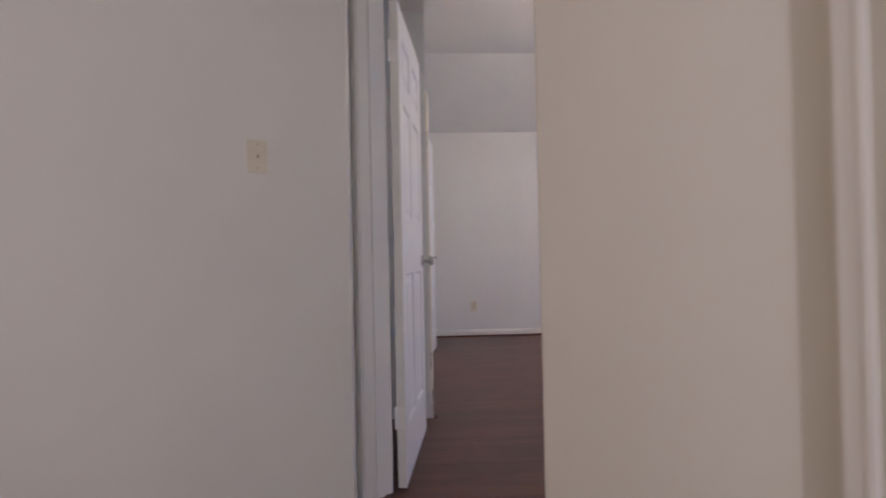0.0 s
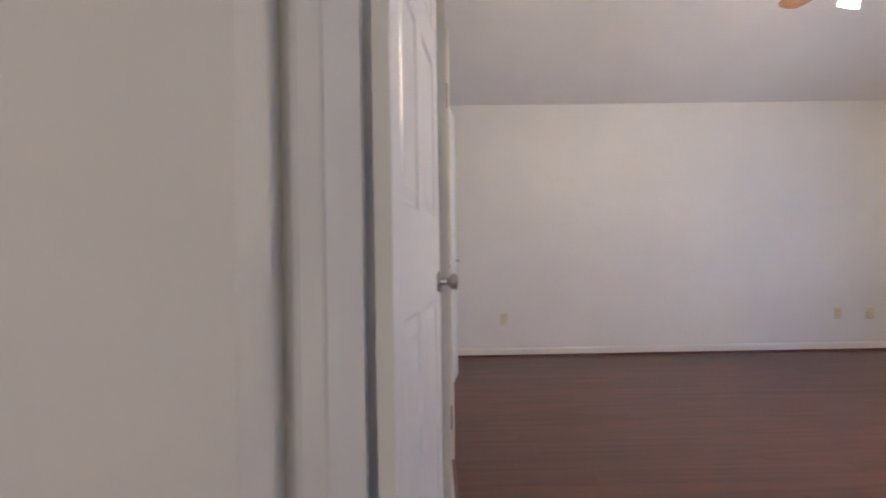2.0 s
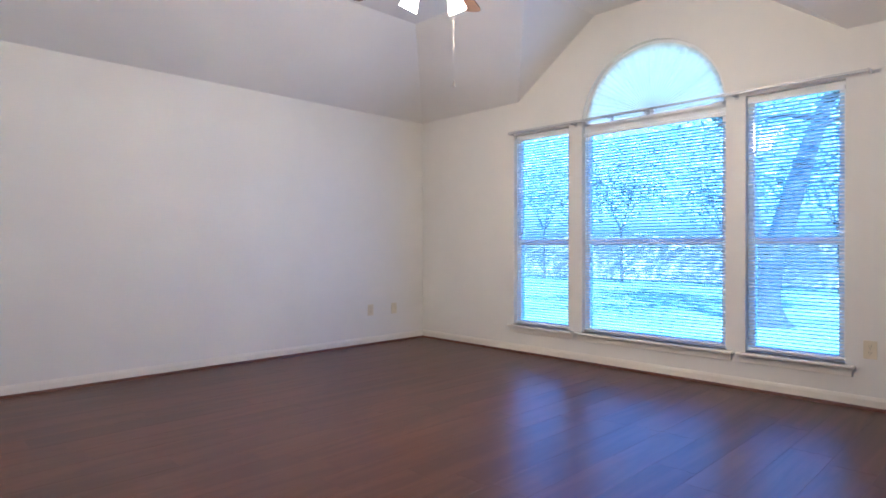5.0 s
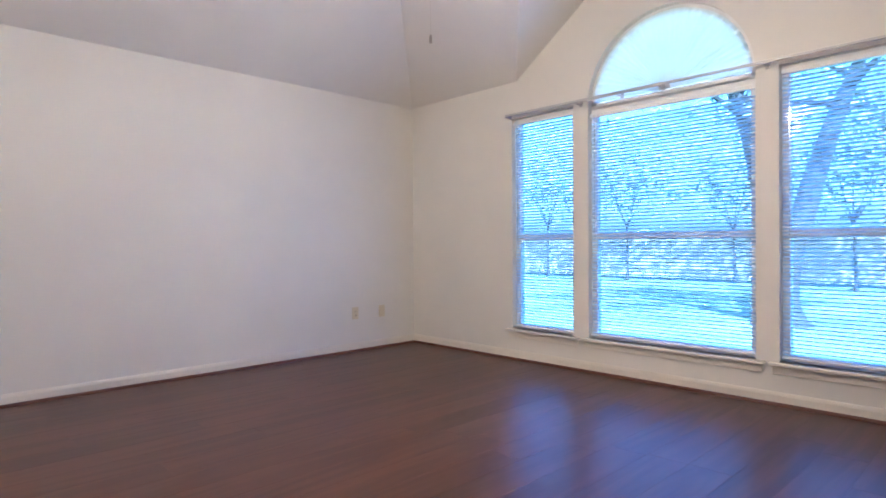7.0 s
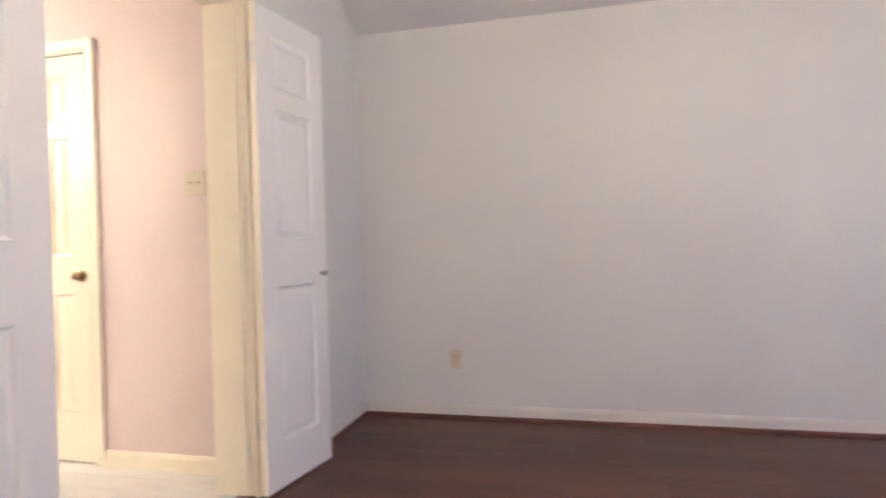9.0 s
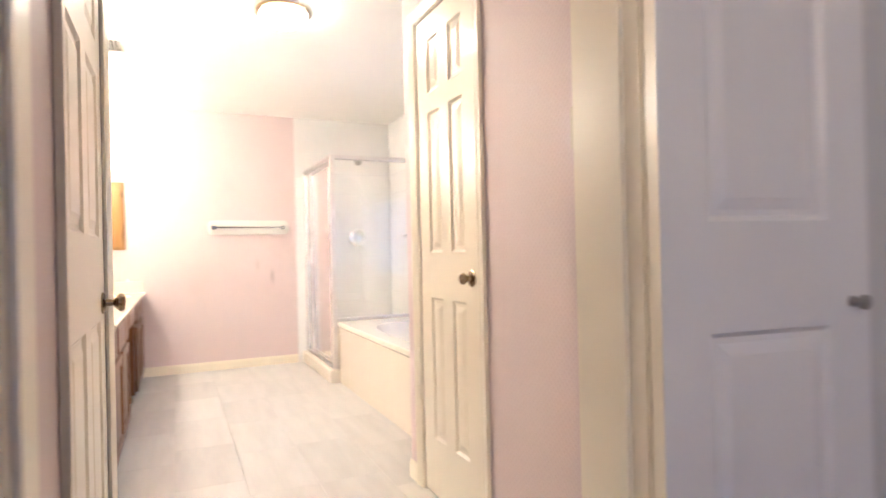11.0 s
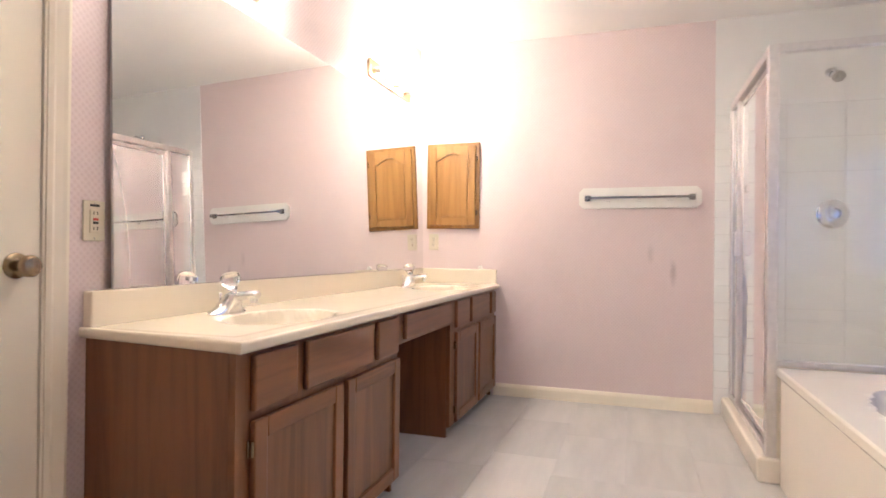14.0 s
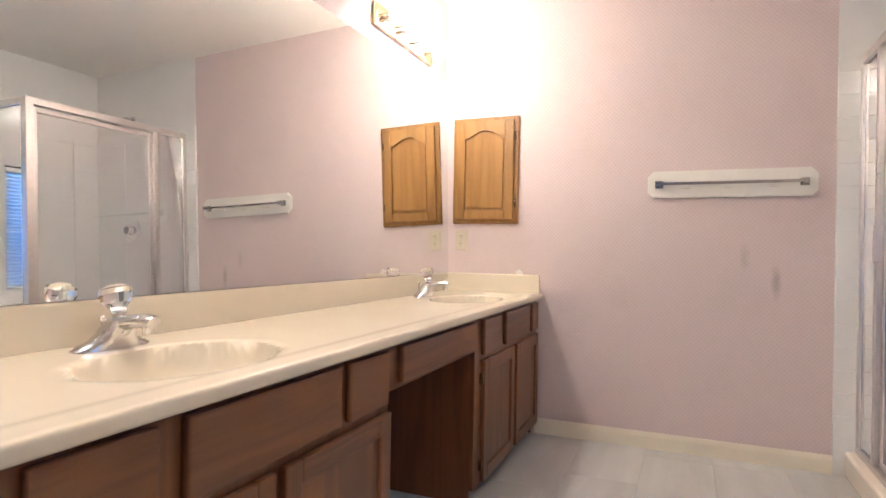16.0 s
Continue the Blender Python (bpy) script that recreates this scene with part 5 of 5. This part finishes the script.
vl = thing("shower_valve", Matrix.Translation((BX + 0.010, -0.37, 1.23)) @ Matrix.Rotation(radians(-90), 4, "Z"), "chrome shower valve on the tiled wall", "valve")
bm = newbm()
lathe(bm, ((0.085, 0), (0.085, 0.004), (0.070, 0.012), (0.03, 0.014)), Matrix.Rotation(radians(-90), 4, "X"), 32)
part("escutcheon", bm, M_CHROME, vl, "", True)
bm = newbm()
lathe(bm, ((0.030, 0.012), (0.034, 0.03), (0.030, 0.055), (0.0, 0.06)), Matrix.Rotation(radians(-90), 4, "X"), 20)
part("handle", bm, M_ACRYL, vl, "clear round handle", True)
hd = thing("shower_fixture", Matrix.Translation((BX + 0.010, -0.385, 2.06)) @ Matrix.Rotation(radians(-90), 4, "Z"), "chrome shower head on a short bent arm", "shower head")
bm = newbm()
lathe(bm, ((0.028, 0), (0.026, 0.006), (0.010, 0.010)), Matrix.Rotation(radians(-90), 4, "X"), 20)
cyl(bm, (0, 0.005, 0), (0, 0.07, 0.005), 0.008, seg=12)
cyl(bm, (0, 0.068, 0.006), (0, 0.115, -0.03), 0.008, seg=12)
part("arm", bm, M_CHROME, hd, "", True)
bm = newbm()
lathe(bm, ((0.011, 0), (0.014, 0.02), (0.030, 0.042), (0.034, 0.058), (0.0, 0.060)), Matrix.Translation((0, 0.110, -0.026)) @ Matrix.Rotation(radians(-135), 4, "X"), 24)
part("head", bm, M_NICKEL, hd, "dark-faced spray head", True)
sd = thing("soap_dish", Matrix.Translation((BX + 0.55, -0.006, 1.27)), "white ceramic soap dish set in the tiles", "soap dish")
bm = newbm()
box(bm, (-0.075, -0.012, -0.05), (0.075, 0, 0.05), 0.004)
box(bm, (-0.065, -0.075, -0.045), (0.065, -0.01, -0.030), 0.006)
part("dish", bm, M_CERAMIC, sd)

# tub with a sunken bowl and a skirted front
TX0, TX1, TY0, TY1, TZ = -1.802, -3.955, -0.875, -0.002, 0.505
tub = thing("bathtub", Matrix(), "cream soaking tub with a wide flat deck", "bathtub")


def tub_z(x, y):
    u, v = (x - (TX0 + TX1) / 2) / 0.80, (y - (TY0 + TY1) / 2 - 0.01) / 0.33
    r = (abs(u) ** 2.6 + abs(v) ** 2.6) ** (1 / 2.6)
    if r < 1:
        return TZ - 0.38 * min(1, (1 - r) * 3.2) ** 0.7
    return TZ


bm = newbm()
nx, ny = 110, 48
grid = [[bm.verts.new((TX0 + (TX1 - TX0) * i / nx, TY0 + (TY1 - TY0) * j / ny, tub_z(TX0 + (TX1 - TX0) * i / nx, TY0 + (TY1 - TY0) * j / ny))) for j in range(ny + 1)] for i in range(nx + 1)]
for i in range(nx):
    for j in range(ny):
        bm.faces.new((grid[i][j], grid[i + 1][j], grid[i + 1][j + 1], grid[i][j + 1]))
part("tub_shell", bm, M_TUB, tub, "", True)
bm = newbm()
prism(bm, ((TY0, TZ), (TY0 - 0.008, TZ - 0.006), (TY0 - 0.010, TZ - 0.03), (TY0 + 0.008, TZ - 0.05), (TY0 + 0.008, 0.0), (TY0 + 0.03, 0.0), (TY0 + 0.03, TZ - 0.004)), "x", TX0, TX1)
part("skirt", bm, M_TUB, tub)

# bathroom window above the tub
f = tagged(thing("window_5", Matrix(), "white bathroom window over the tub", "window"), kind="structure")
bm = newbm()
fr = 0.04
box(bm, (BW[0], 0.05, BW[2]), (BW[0] - fr, 0.11, BW[3]))
box(bm, (BW[1] + fr, 0.05, BW[2]), (BW[1], 0.11, BW[3]))
box(bm, (BW[0] - fr, 0.05, BW[2]), (BW[1] + fr, 0.11, BW[2] + fr))
box(bm, (BW[0] - fr, 0.05, BW[3] - fr), (BW[1] + fr, 0.11, BW[3]))
part("window_frame", bm, M_VINYL, f)
bm = newbm()
box(bm, (BW[0] - fr, 0.08, BW[2] + fr), (BW[1] + fr, 0.084, BW[3] - fr))
p = part("pane", bm, M_PANE, f)
p.visible_shadow = False
blind(Matrix.Translation(((BW[0] + BW[1]) / 2, 0.028, 0)) @ Matrix.Rotation(radians(90), 4, "Z"), BW[0] - BW[1] - 0.02, BW[2] + 0.01, BW[3] - 0.01, "white venetian blind over the tub window", "bathroom blind", 66)

# ceiling fittings
v = thing("ceiling_vent", Matrix.Translation((-3.42, -2.50, H)), "white slatted ceiling vent above the vanity", "vent")
bm = newbm()
for lo, hi in (((-0.13, -0.13, -0.010), (0.13, -0.115, 0)), ((-0.13, 0.115, -0.010), (0.13, 0.13, 0)), ((-0.13, -0.115, -0.010), (-0.115, 0.115, 0)), ((0.115, -0.115, -0.010), (0.13, 0.115, 0))):
    box(bm, lo, hi)
part("frame", bm, M_TRIM, v)
for k_ in range(9):
    bm = newbm()
    box(bm, (-0.115, -0.0015, -0.007), (0.115, 0.0015, 0.007))
    bm.transform(Matrix.Translation((0, -0.10 + k_ * 0.025, -0.004)) @ Matrix.Rotation(radians(35), 4, "X"))
    part("slat", bm, M_TRIM, v)
# dark sheet put in for the shade of the duct behind the slats
bm = newbm()
box(bm, (-0.115, -0.115, -0.0025), (0.115, 0.115, -0.001))
part("backing", bm, M_DARK, v)

cl = thing("ceiling_light", Matrix.Translation((-2.50, -1.52, H)), "round lit glass ceiling light in the bathroom", "ceiling light")
bm = newbm()
lathe(bm, ((0.15, 0.0), (0.15, -0.018), (0.13, -0.022)), seg=32)
part("rim", bm, M_BARPL, cl, "brass-toned rim", True)
bm = newbm()
lathe(bm, ((0.13, -0.020), (0.125, -0.045), (0.09, -0.075), (0.04, -0.09), (0.0, -0.092)), seg=32)
part("glass_dome", bm, M_CLIGHT, cl, "glowing frosted dome", True)

# ---- floor pieces ----
pl = tagged(thing("floor", Matrix(), "dark red-brown laminate planks with a satin sheen", "floor"), kind="structure")
PW, PL = 0.193, 1.22
meshes = {}


def plank_mesh(l, w):
    key = (round(l, 3), round(w, 3))
    if key not in meshes:
        bm = newbm()
        box(bm, (0.0003, 0.0003, -0.010), (l - 0.0003, w - 0.0003, 0.0), 0.0005)
        meshes[key] = mesh_from("plank", bm, M_FLOOR)
    return meshes[key]


rng = random.Random(4)
y = 0.0
while y > -9.0:
    w = PW
    yb = y - w
    xa = LX - 0.06 if yb > -3.46 else (-0.9 if yb > -4.75 else -3.0)
    xb = W if yb > NEAR - 0.1 else 0.62
    x = -3.1 - rng.uniform(0, PL)
    while x < xb:
        a, b_ = max(x, xa), min(x + PL, xb)
        if b_ - a > 0.03:
            o = new("plank", plank_mesh(b_ - a, w))
            o.parent = pl
            o.location = (a, yb, 0)
        x += PL
    y = yb

vt = tagged(thing("bath_floor", Matrix(), "pale grey marbled vinyl tiles", "floor"), kind="structure")
TSX, TSY = 0.61, 0.31
rng = random.Random(9)
bm = newbm()
box(bm, (0.0005, 0.0005, -0.010), (TSX - 0.0005, TSY - 0.0005, 0.0), 0.0006)
tmesh = mesh_from("tile", bm, M_VFLOOR)
for j in range(10):
    x = LX - 0.06 + rng.choice((0.0, 0.2, 0.4))
    while x > BX - 0.05:
        length = min(TSX, LX - 0.06 - (x - TSX))
        if length > 0.02:
            if length < TSX - 0.001:
                bm = newbm()
                box(bm, (0.0005, 0.0005, -0.010), (length - 0.0005, TSY - 0.0005, 0.0), 0.0006)
            o = new("tile", tmesh if length >= TSX - 0.001 else mesh_from("tile", bm, M_VFLOOR))
            o.parent = vt
            o.location = (x - TSX, 0.05 - (j + 1) * TSY, 0.0)
        x -= TSX
bm = newbm()
prism(bm, ((LX - 0.10, 0.0005), (LX - 0.005, 0.0005), (LX - 0.02, 0.007), (LX - 0.085, 0.007)), "y", D0 - 0.018, D1 + 0.018)
setting("threshold", bm, M_SHOE, "dark wood threshold strip in the bathroom doorway", "trim")
